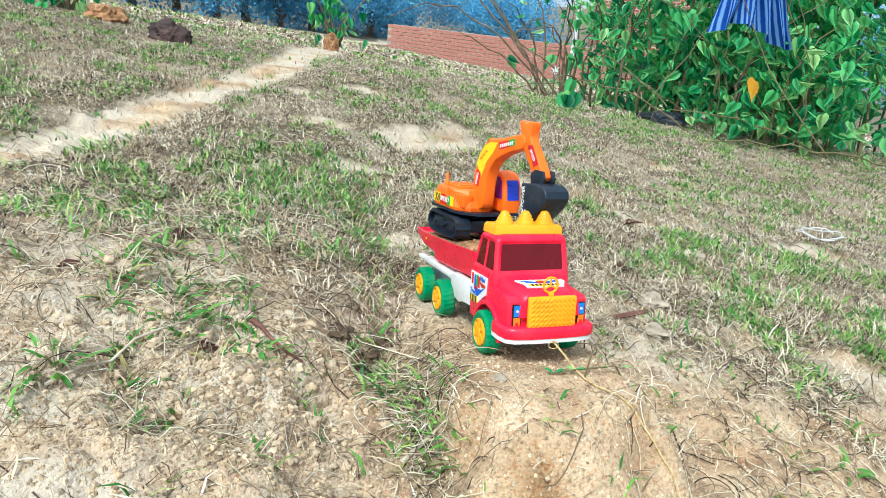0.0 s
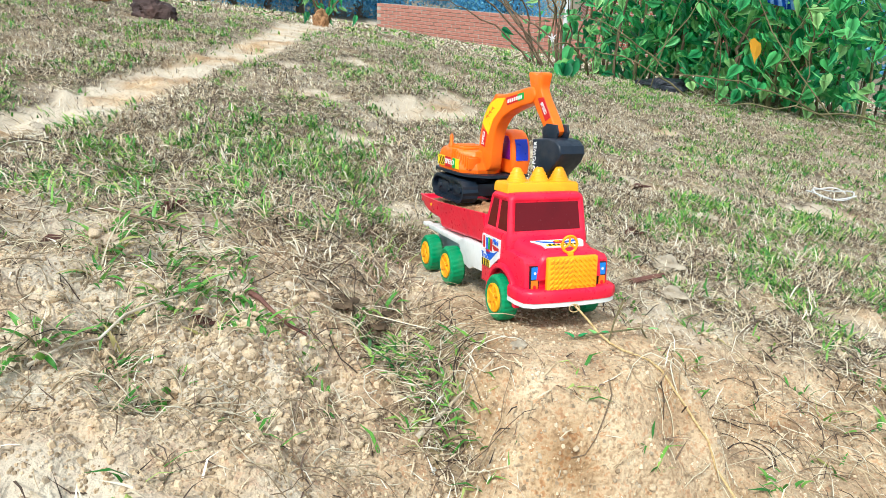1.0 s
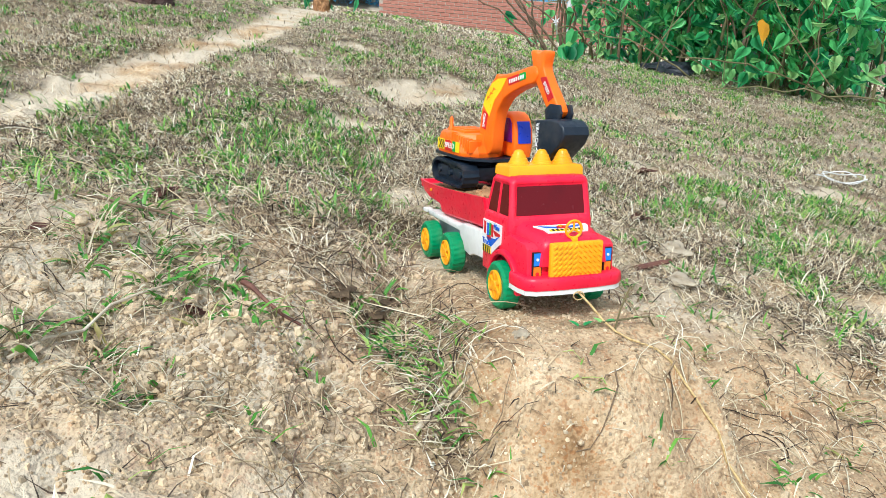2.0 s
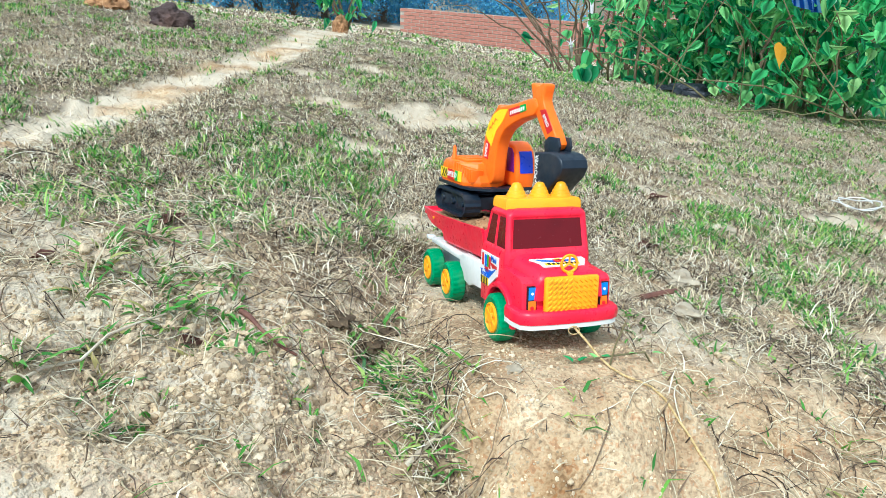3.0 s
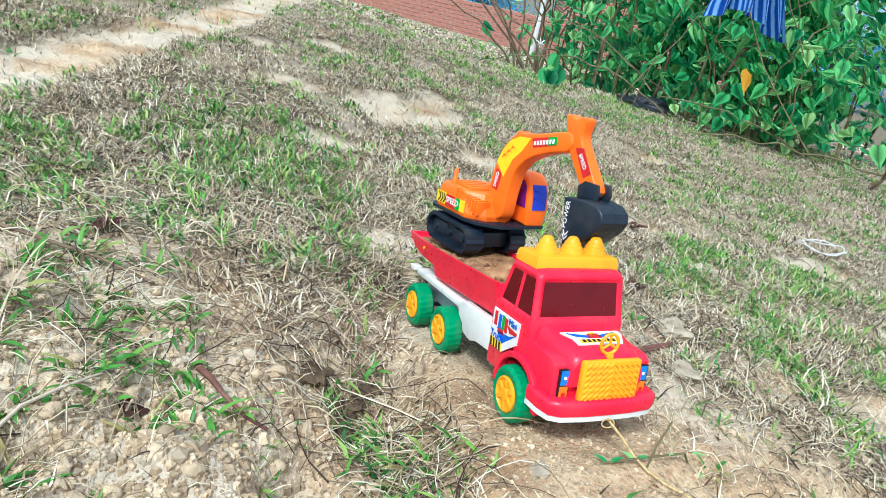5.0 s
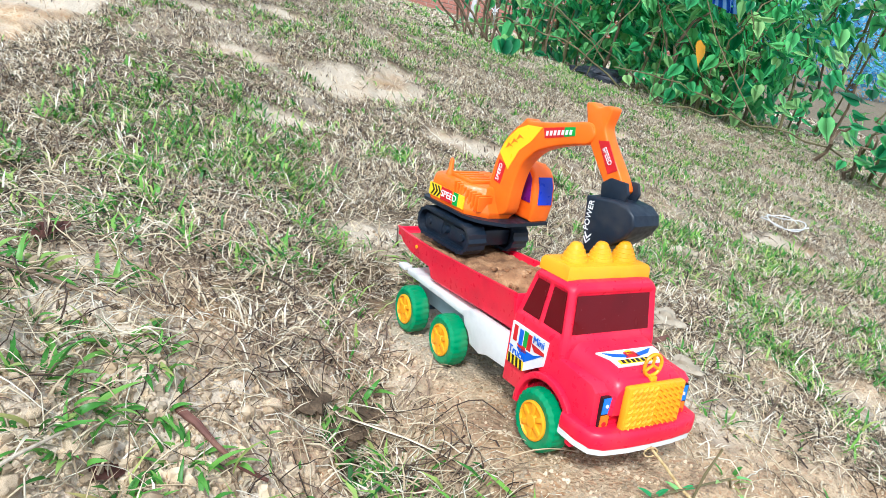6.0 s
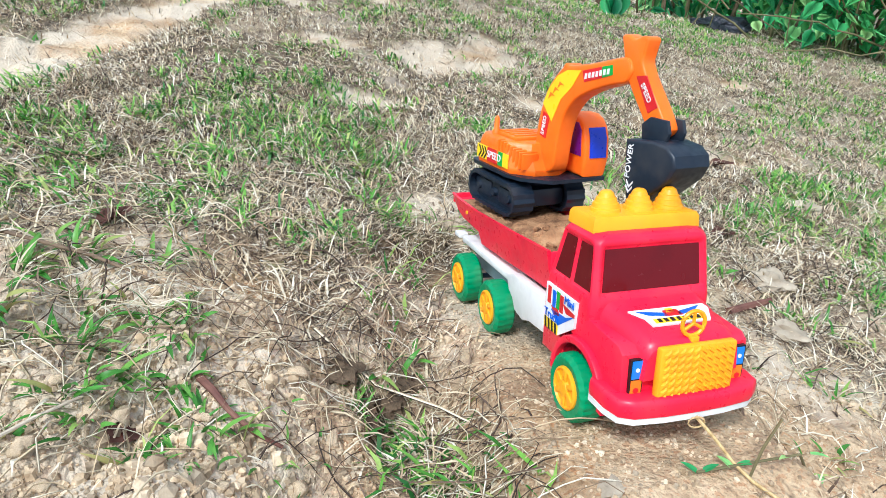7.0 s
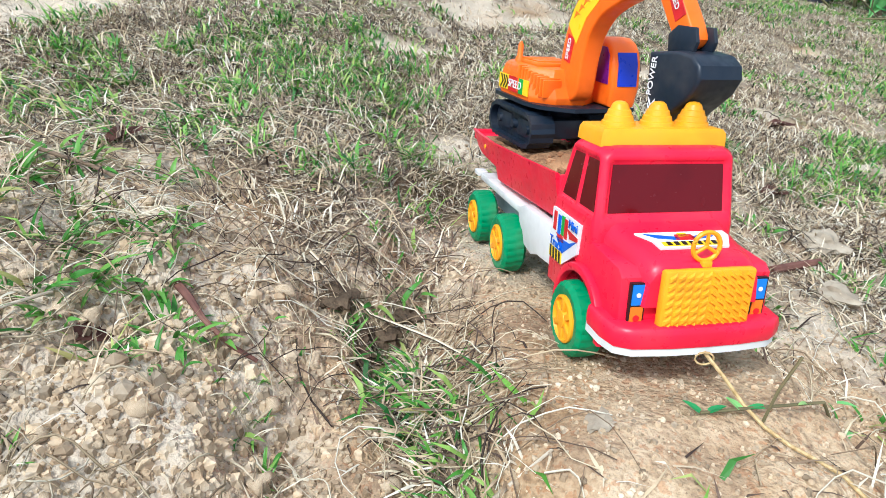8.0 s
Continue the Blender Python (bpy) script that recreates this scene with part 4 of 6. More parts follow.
# ---- grass and litter ----
def blades(n_pts, xy, length, width, azim, lift, curl, rng):
    """Blades of three triangles: where they stand, how long, how far they rise."""
    x, y = xy
    z = ground_z(x, y)
    dx, dy = np.cos(azim), np.sin(azim)
    px, py = -dy * width / 2, dx * width / 2
    out = length * np.cos(lift)
    up = length * np.sin(lift)
    mx, my, mz = x + dx * out * 0.5, y + dy * out * 0.5, z + up * 0.62 + 0.001
    tx, ty = x + dx * out + px * curl * 6, y + dy * out + py * curl * 6
    tz = np.maximum(z + up * (1 - 0.25 * np.abs(curl)), ground_z(tx, ty, False) + 0.001)
    z0 = z - 0.003
    v = np.stack([np.stack([x + px, y + py, z0], -1), np.stack([x - px, y - py, z0], -1), np.stack([mx + px * 0.9, my + py * 0.9, mz], -1), np.stack([mx - px * 0.9, my - py * 0.9, mz + width * 0.2], -1), np.stack([tx, ty, tz], -1)], 1)
    base = np.arange(len(x))[:, None] * 5
    f = np.concatenate([base + [0, 1, 3], base + [0, 3, 2], base + [2, 3, 4]], 1).reshape(-1, 3)
    return v.reshape(-1, 3), f


def scatter(rng, count, x0, x1, y0, y1, keep):
    # thins out past the two sides
    w = 0.15 * (x1 - x0)
    count = int(count * 1.3)
    x, y = rng.uniform(x0 - w, x1 + w, count), rng.uniform(y0, y1, count)
    fade = np.clip(np.minimum(x - x0 + w, x1 + w - x) / w, 0, 1)
    k = rng.uniform(0, 1, count) < keep(x, y) * fade
    return x[k], y[k]


def off_toy(x, y):
    lx = TRUCK_INV[0, 0] * (x - 0.15) + TRUCK_INV[0, 1] * (y - 0.57)
    ly = TRUCK_INV[1, 0] * (x - 0.15) + TRUCK_INV[1, 1] * (y - 0.57)
    return 1 - (np.abs(lx) < 0.085) * (ly > -0.22) * (ly < 0.25) * 1.0


def thick(x, y):
    """How densely the ground is grown over."""
    s = sand_amount(x, y)
    n = 0.7 * lattice(x * 4 + y, y * 4 - x, 31) + 0.7 * lattice(x * 11 - 4 * y, y * 11 + 4 * x, 32)
    return np.clip((1.08 - s * 1.1) * (0.75 + 0.8 * n), 0.03, 1) * off_toy(x, y)


def build_grass():
    rng = np.random.default_rng(11)
    # dry thatch: bleached and long near the bank, brown and cropped over the field
    for name, label, tone, bands in (
        ("dry_grass", "dry bleached grass blades matted over the ground", DRY, ((190000, (-0.9, 1.3, 0.10, 1.2), 0.012, 0.046, 0.0007, 0.0025), (110000, (-1.5, 1.8, 1.15, 2.3), 0.012, 0.036, 0.0009, 0.0024))),
        ("withered_turf", "brown withered turf cropped short over the field", DRY_BROWN, ((140000, (-0.9, 1.3, 0.10, 1.3), 0.010, 0.036, 0.0008, 0.0024), (270000, (-1.9, 2.3, 1.2, 3.0), 0.008, 0.028, 0.0010, 0.0028), (130000, (-3.2, 3.4, 2.9, 5.6), 0.012, 0.034, 0.002, 0.0045), (70000, (-6.0, 5.5, 5.5, 14.0), 0.03, 0.07, 0.008, 0.018))),
    ):
        vs, fs, at = [], [], 0
        for count, box_, l0, l1, w0, w1 in bands:
            x, y = scatter(rng, count, *box_, thick)
            n = len(x)
            ln = rng.uniform(l0, l1, n)
            steep = rng.uniform(0, 1, n) ** 7 * 0.8 + 0.02 + 0.14 * rng.uniform(0, 1, n)
            v, f = blades(n, (x, y), ln, rng.uniform(w0, w1, n), rng.uniform(0, 2 * np.pi, n), steep, rng.uniform(-1, 1, n), rng)
            vs.append(v)
            fs.append(f + at)
            at += len(v)
        tagged(raw_mesh(name, np.concatenate(vs), np.concatenate(fs), tone), label, "grass", kind="stuff")
    # green tufts
    vs, fs, at = [], [], 0

    def lush(x, y):
        n = 0.35 * lattice(x * 2.6 + 3 + 0.4 * y, y * 2.6 - 0.5 * x, 41) + 0.5 * lattice(x * 7 - 2 * y, y * 7 + 2 * x, 42) + 0.9 * lattice(x * 17 + 3 * y, y * 17 - 3 * x, 43)
        return np.clip(thick(x, y) * smooth(-0.15, 0.35, n) * 1.35, 0.015, 1) * off_toy(x, y)

    for count, box_, l0, l1, w0, w1, each in (
        (7200, (-0.9, 1.3, 0.15, 1.35), 0.012, 0.042, 0.0016, 0.0048, 8),
        (8500, (-1.9, 2.2, 1.3, 3.0), 0.010, 0.032, 0.002, 0.005, 7),
        (4200, (-3.2, 3.2, 2.9, 5.6), 0.014, 0.036, 0.004, 0.009, 5),
        (900, (-6.0, 4.0, 5.5, 13.0), 0.04, 0.09, 0.012, 0.025, 5),
    ):
        cx, cy = scatter(rng, count, *box_, lush)
        k = np.repeat(np.arange(len(cx)), each)
        n = len(k)
        spread = (0.012 if l1 < 0.045 else 0.025)
        x, y = cx[k] + rng.normal(0, spread, n), cy[k] + rng.normal(0, spread, n)
        v, f = blades(n, (x, y), rng.uniform(l0, l1, n), rng.uniform(w0, w1, n), rng.uniform(0, 2 * np.pi, n), rng.uniform(0.12, 0.85, n), rng.uniform(-1, 1, n), rng)
        vs.append(v)
        fs.append(f + at)
        at += len(v)
    ob = raw_mesh("green_grass", np.concatenate(vs), np.concatenate(fs), GRASS)
    tagged(ob, "short green grass sprouting through the dry thatch", "grass", kind="stuff")


build_grass()


def clod_shape(seed, flatness=0.75, sub=2):
    bm = bmesh.new()
    bmesh.ops.create_icosphere(bm, subdivisions=sub, radius=1.0)
    for v in bm.verts:
        d = v.co.normalized()
        k = 1 + 0.75 * noise.noise(d * 1.5 + Vector((seed, 0, seed))) + 0.5 * noise.noise(d * 2.6 + Vector((0, seed, 1)))
        v.co = Vector((d.x, d.y, d.z * flatness)) * k
    return bm


def build_grit():
    """Crumbs of dry soil too many to count."""
    rng = np.random.default_rng(4)
    protos = []
    for k in range(6):
        bm = bmesh.new()
        bmesh.ops.create_icosphere(bm, subdivisions=1, radius=1.0) if k == 0 else bmesh.ops.create_cone(bm, cap_ends=True, segments=5, radius1=1.0, radius2=0.55, depth=1.1)
        for v in bm.verts:
            v.co *= 1 + 0.5 * noise.noise(v.co * 1.7 + Vector((k * 3.7, 0, k)))
        bmesh.ops.triangulate(bm, faces=bm.faces[:])
        protos.append((np.array([v.co for v in bm.verts]), np.array([[v.index for v in f.verts] for f in bm.faces])))
        bm.free()
    vs, fs, at = [], [], 0

    def bare(x, y):
        s = sand_amount(x, y)
        heap = np.exp(-(((x + 0.16) / 0.18) ** 2) - ((y - 0.34) / 0.22) ** 2)
        return np.clip((s > 0.45) * (0.5 + 0.45 * heap) * smooth(1.0, 0.45, y), 0, 1)

    x, y = scatter(rng, 95000, -0.75, 0.95, 0.15, 1.0, bare)
    for a, b in zip(x, y):
        heap = math.exp(-(((a + 0.16) / 0.16) ** 2) - ((b - 0.38) / 0.2) ** 2)
        r = (0.0007 + 0.0021 * rng.random() ** 3) * (1 + 2.2 * heap * rng.random())
        v, f = protos[rng.integers(6)]
        t = rng.uniform(0, 6.28)
        c, s = math.cos(t), math.sin(t)
        w = v @ np.array([[c, s, 0], [-s, c, 0], [0, 0, 1]]) * r
        vs.append(w + [a, b, 0])
        fs.append(f + at)
        at += len(v)
    zz = ground_z(x, y)
    vs = np.concatenate([w + [0, 0, z + 0.0006] for w, z in zip(vs, zz)])
    ob = raw_mesh("soil_crumbs", vs, np.concatenate(fs), CLOD, smooth=False)
    tagged(ob, "loose sandy soil crumbs and grit on bare ground", "soil", kind="stuff")


build_grit()


def build_clods():
    rng = random.Random(21)
    shapes = []
    for k in range(5):
        bm = clod_shape(k * 5.1 + 2, 0.7, 2)
        me = bpy.data.meshes.new("soil_clod")
        bm.to_mesh(me)
        bm.free()
        for p in me.polygons:
            p.use_smooth = True
        me.materials.append(CLOD)
        shapes.append(me)
    for k in range(335):
        if k < 270:
            x, y = rng.gauss(-0.16, 0.11), rng.gauss(0.34, 0.11)
        else:
            x, y = rng.uniform(-0.5, 0.7), rng.uniform(0.2, 0.7)
        if off_toy(np.array([x]), np.array([y]))[0] < 0.5 or y < 0.2:
            continue
        r = 0.002 + 0.006 * rng.random() ** 2.4
        ob = new("soil_clod", shapes[k % 5])
        ob.matrix_basis = pose(x, y, gz(x, y) + r * 0.35, rng.uniform(-20, 20), rng.uniform(-20, 20), rng.uniform(0, 360)) @ Matrix.Diagonal((r, r * rng.uniform(0.75, 1.1), r, 1))
        tagged(ob, "small pale lump of dry sandy soil", "clod", "soil clods on the bank")
    for x, y, r, what in ((0.50, 0.83, 0.02, STONE), (0.46, 0.70, 0.016, STONE), (0.32, 0.45, 0.006, ROCK), (0.13, 0.36, 0.007, STONE), (0.70, 1.10, 0.02, STONE), (-0.01, 0.455, 0.009, STONE)):
        bm = clod_shape(x * 9, 0.6, 3)
        bm.transform(Matrix.Diagonal((r * 1.3, r, r, 1)))
        ob = part("stone", bm, what)
        ob.matrix_basis = pose(x, y, gz(x, y) + r * 0.25, 0, 0, x * 300)
        tagged(ob, "small rounded pale stone on the sandy ground" if what is STONE else "small dark red pebble on the sand", "stone")


build_clods()


def build_hollow():
    """Lumps of soil added in the hollow, coloured dark to strengthen its dark tone."""
    rng = random.Random(44)
    for x, y, r in ((-0.075, 0.535, 0.022), (-0.055, 0.515, 0.018), (-0.03, 0.53, 0.02), (-0.02, 0.50, 0.015), (-0.045, 0.485, 0.014), (0.0, 0.475, 0.012), (-0.01, 0.545, 0.018), (0.025, 0.44, 0.012), (0.05, 0.39, 0.011)):
        r *= 0.65
        bm = clod_shape(x * 40 + 3, 0.6, 3)
        bm.transform(Matrix.Diagonal((r * 1.2, r, r, 1)))
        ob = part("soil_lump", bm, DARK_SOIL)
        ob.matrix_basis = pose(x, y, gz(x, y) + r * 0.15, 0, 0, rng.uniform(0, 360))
        tagged(ob, "lump of soil in a hollow, coloured dark" if x > -0.07 else "lump of soil beside a hollow, coloured dark", "soil lump", "soil lumps in the hollow")


build_hollow()


def blade_mesh(length, width, bow, k=6):
    bm = bmesh.new()
    rows = []
    for i in range(k + 1):
        f = i / k
        w = width * (1 - f) ** 0.6 * (0.55 + 1.2 * f * (1 - f)) / 0.85
        z, x = length * math.sin(f * bow) / bow, length * (1 - math.cos(f * bow)) / bow
        if i == k:
            rows.append([bm.verts.new((x, 0, z))])
        else:
            rows.append([bm.verts.new((x, -w / 2, z)), bm.verts.new((x + 0.18 * w, 0, z)), bm.verts.new((x, w / 2, z))])
    for a, b in zip(rows, rows[1:]):
        if len(b) == 3:
            bm.faces.new((a[0], a[1], b[1], b[0]))
            bm.faces.new((a[1], a[2], b[2], b[1]))
        else:
            bm.faces.new((a[0], a[1], b[0]))
            bm.faces.new((a[1], a[2], b[0]))
    return bm


def build_tufts():
    """Larger tufts of broad green grass on the bank."""
    rng = random.Random(8)
    kinds = {}
    for tone, mat in (("green", BLADE), ("dry", GREY_BLADE)):
        kinds[tone] = []
        for l, w, b in ((0.042, 0.010, 1.5), (0.052, 0.009, 1.2), (0.034, 0.011, 1.8), (0.045, 0.008, 0.9)):
            bm = blade_mesh(l, w if tone == "green" else w * 0.38, b)
            me = bpy.data.meshes.new("blade")
            bm.to_mesh(me)
            bm.free()
            for p in me.polygons:
                p.use_smooth = True
            me.materials.append(mat)
            kinds[tone].append(me)
    spots = [(-0.33, 0.60, 0.99, 24, 28), (-0.27, 0.63, 0.92, 23, 24), (-0.30, 0.545, 0.99, 23, 30), (-0.23, 0.53, 0.92, 23, 24), (-0.20, 0.50, 0.73, 22, 18), (-0.28, 0.47, 0.99, 23, 30), (-0.35, 0.50, 1.06, 22, 34), (-0.37, 0.57, 1.06, 20, 32), (-0.33, 0.43, 0.99, 18, 32), (-0.30, 0.38, 0.99, 20, 30), (-0.24, 0.41, 0.79, 20, 22), (-0.19, 0.46, 0.73, 22, 15), (-0.165, 0.385, 0.66, 21, 13), (-0.28, 0.31, 0.99, 18, 30), (-0.22, 0.29, 0.79, 16, 24), (-0.34, 0.31, 1.06, 18, 34), (-0.25, 0.25, 0.79, 16, 26), (-0.08, 0.33, 0.53, 17, 11), (-0.105, 0.375, 0.53, 18, 11), (-0.205, 0.385, 0.85, 18, 8), (-0.165, 0.42, 0.75, 16, 5), (-0.235, 0.45, 0.9, 18, 10), (-0.26, 0.42, 0.9, 16, 12), (-0.15, 0.42, 0.8, 10, 3), (0.01, 0.46, 0.8, 12, 4), (0.03, 0.43, 0.8, 13, 3), (0.045, 0.395, 0.7, 11, 4), (0.055, 0.355, 0.6, 11, 2), (0.075, 0.32, 0.6, 12, 2), (0.065, 0.29, 0.6, 10, 3), (0.095, 0.285, 0.5, 9, 1), (0.02, 0.4, 0.6, 9, 4),
             (-0.04, 0.545, 1.0, 14, 8), (-0.015, 0.515, 0.95, 13, 6), (-0.03, 0.47, 0.8, 12, 4), (0.005, 0.455, 0.6, 10, 1), (-0.01, 0.58, 0.9, 11, 8), (-0.06, 0.49, 0.8, 8, 8), (-0.035, 0.515, 0.9, 12, 6), (0.01, 0.49, 0.6, 9, 3), (-0.075, 0.505, 0.5, 7, 6), (-0.12, 0.47, 0.5, 5, 1), (-0.09, 0.43, 0.45, 5, 1),
             (0.33, 0.34, 0.6, 9, 4), (0.42, 0.28, 0.7, 10, 5), (0.52, 0.33, 0.8, 12, 6), (0.60, 0.26, 0.8, 12, 6), (0.47, 0.41, 0.7, 10, 6), (0.62, 0.40, 0.9, 12, 8), (0.37, 0.45, 0.6, 9, 5), (0.70, 0.50, 0.9, 12, 8), (0.55, 0.18, 0.7, 10, 4), (0.44, 0.15, 0.6, 9, 3), (0.68, 0.20, 0.8, 12, 6), (0.75, 0.34, 0.8, 12, 6), (0.31, 0.55, 0.6, 9, 4),
             (0.40, 0.50, 0.7, 10, 4), (0.47, 0.60, 0.8, 11, 6), (0.36, 0.62, 0.7, 9, 5), (0.55, 0.48, 0.8, 10, 5), (0.52, 0.72, 0.8, 10, 6), (0.03, 0.37, 0.4, 5, 0), (-0.045, 0.39, 0.4, 4, 0), (-0.36, 0.62, 0.8, 9, 6), (-0.30, 0.75, 0.8, 9, 6), (0.42, 0.85, 0.8, 10, 5), (-0.12, 0.80, 0.8, 10, 5), (-0.45, 0.9, 0.9, 10, 6)]
    for x, y, size, n_green, n_dry in spots:
        if off_toy(np.array([x]), np.array([y]))[0] < 0.5:
            continue
        t = empty("grass_tuft", pose(x, y, gz(x, y) - 0.003, 0, 0, rng.uniform(0, 360)), "tuft of broad green grass among dry stalks on sandy soil" if n_dry else "small green grass sprout on bare sandy soil", "grass", "grass tufts on the bank")
        for k in range(n_green + n_dry):
            me = kinds["green" if k < n_green else "dry"][rng.randrange(4)]
            ob = new("blade", me)
            ob.parent = t
            r = rng.uniform(0, 0.028) * (0.5 + 0.5 * size)
            a = rng.uniform(0, 360)
            s = size * rng.uniform(0.5, 0.95)
            ob.matrix_basis = pose(r * math.cos(radians(a)), r * math.sin(radians(a)), 0, rng.uniform(-30, 30), rng.uniform(5, 65), a + rng.uniform(-50, 50)) @ Matrix.Scale(s, 4)


build_tufts()


def strands(name, label, spots, count, length, width, material_, seed):
    """Tangled dry roots and stalks as thin ribbons."""
    rng = np.random.default_rng(seed)
    vs, fs, at = [], [], 0
    for cx, cy, sx, sy in spots:
        for k in range(count):
            x, y = rng.normal(cx, sx), rng.normal(cy, sy)
            if off_toy(np.array([x]), np.array([y]))[0] < 0.5:
                continue
            a, ln = rng.uniform(0, 6.28), length * rng.uniform(0.35, 1.2)
            turn, rise = rng.normal(0, 0.2), rng.uniform(0.0, 0.018)
            w = width * rng.uniform(0.5, 1.3)
            m = 7
            px_, py_ = [x], [y]
            for i in range(m - 1):
                px_.append(px_[-1] + math.cos(a) * ln / m)
                py_.append(py_[-1] + math.sin(a) * ln / m)
                a += turn + rng.normal(0, 0.22)
            zz = ground_z(np.array(px_), np.array(py_)) + 0.002 + rise * np.sin(np.linspace(0.2, 2.9, m))
            p = np.stack([px_, py_, zz], -1)
            d = np.gradient(p, axis=0)
            u = np.stack([-d[:, 1], d[:, 0], 0 * d[:, 0]], -1)
            u /= np.linalg.norm(u, axis=1)[:, None] + 1e-9
            tp = np.linspace(1, 0.4, m)[:, None] * w / 2
            ring = np.concatenate([p + u * tp, p - u * tp, p + [0, 0, w * 0.6]], 0)
            vs.append(ring)
            for i in range(m - 1):
                for q, r in ((0, 2 * m), (2 * m, m), (m, 0)):
                    fs.append([at + q + i, at + r + i, at + r + i + 1, at + q + i + 1])
            at += len(ring)
    ob = raw_mesh(name, np.concatenate(vs), np.array(fs), material_, smooth=True)
    return tagged(ob, label, "roots", kind="stuff")


strands("dry_roots", "tangle of dry pale roots and stalks over the hollow", [(-0.06, 0.52, 0.05, 0.045), (-0.25, 0.48, 0.08, 0.06), (-0.16, 0.56, 0.12, 0.04), (0.02, 0.46, 0.025, 0.04), (0.05, 0.37, 0.02, 0.05)], 85, 0.10, 0.0014, DRY, 3)
strands("straw_litter", "loose straw and stalks strewn over the ground", [(-0.35, 0.60, 0.2, 0.15), (0.5, 0.6, 0.25, 0.25), (0.55, 0.32, 0.16, 0.12), (-0.2, 0.95, 0.4, 0.25), (-0.35, 0.8, 0.22, 0.12), (0.7, 1.1, 0.4, 0.3)], 220, 0.085, 0.0017, DRY, 9)


strands("withered_stalks", "withered pale grass stalks lying on the crumbled soil", [(-0.27, 0.30, 0.10, 0.07), (-0.16, 0.26, 0.08, 0.05), (-0.38, 0.42, 0.10, 0.08)], 90, 0.06, 0.0017, GREY_BLADE, 19)


def twig(name, pts, r0, r1, material_, label, category="twig", side=()):
    k = len(pts)
    bm = bmesh.new()
    tube(bm, pts, [r0 + (r1 - r0) * i / (k - 1) for i in range(k)], 7)
    for a, b in side:
        tube(bm, [a, (Vector(a) + Vector(b)) / 2 + Vector((0, 0, 0.003)), b], [r1, r1 * 0.8, r1 * 0.5], 6)
    rough(bm, r0 * 0.35, r0 * 4)
    ob = part(name, bm, material_)
    return tagged(ob, label, category)


def on_ground(pts, lift):
    return [(x, y, gz(x, y) + (lift[i] if isinstance(lift, (list, tuple)) else lift)) for i, (x, y) in enumerate(pts)]


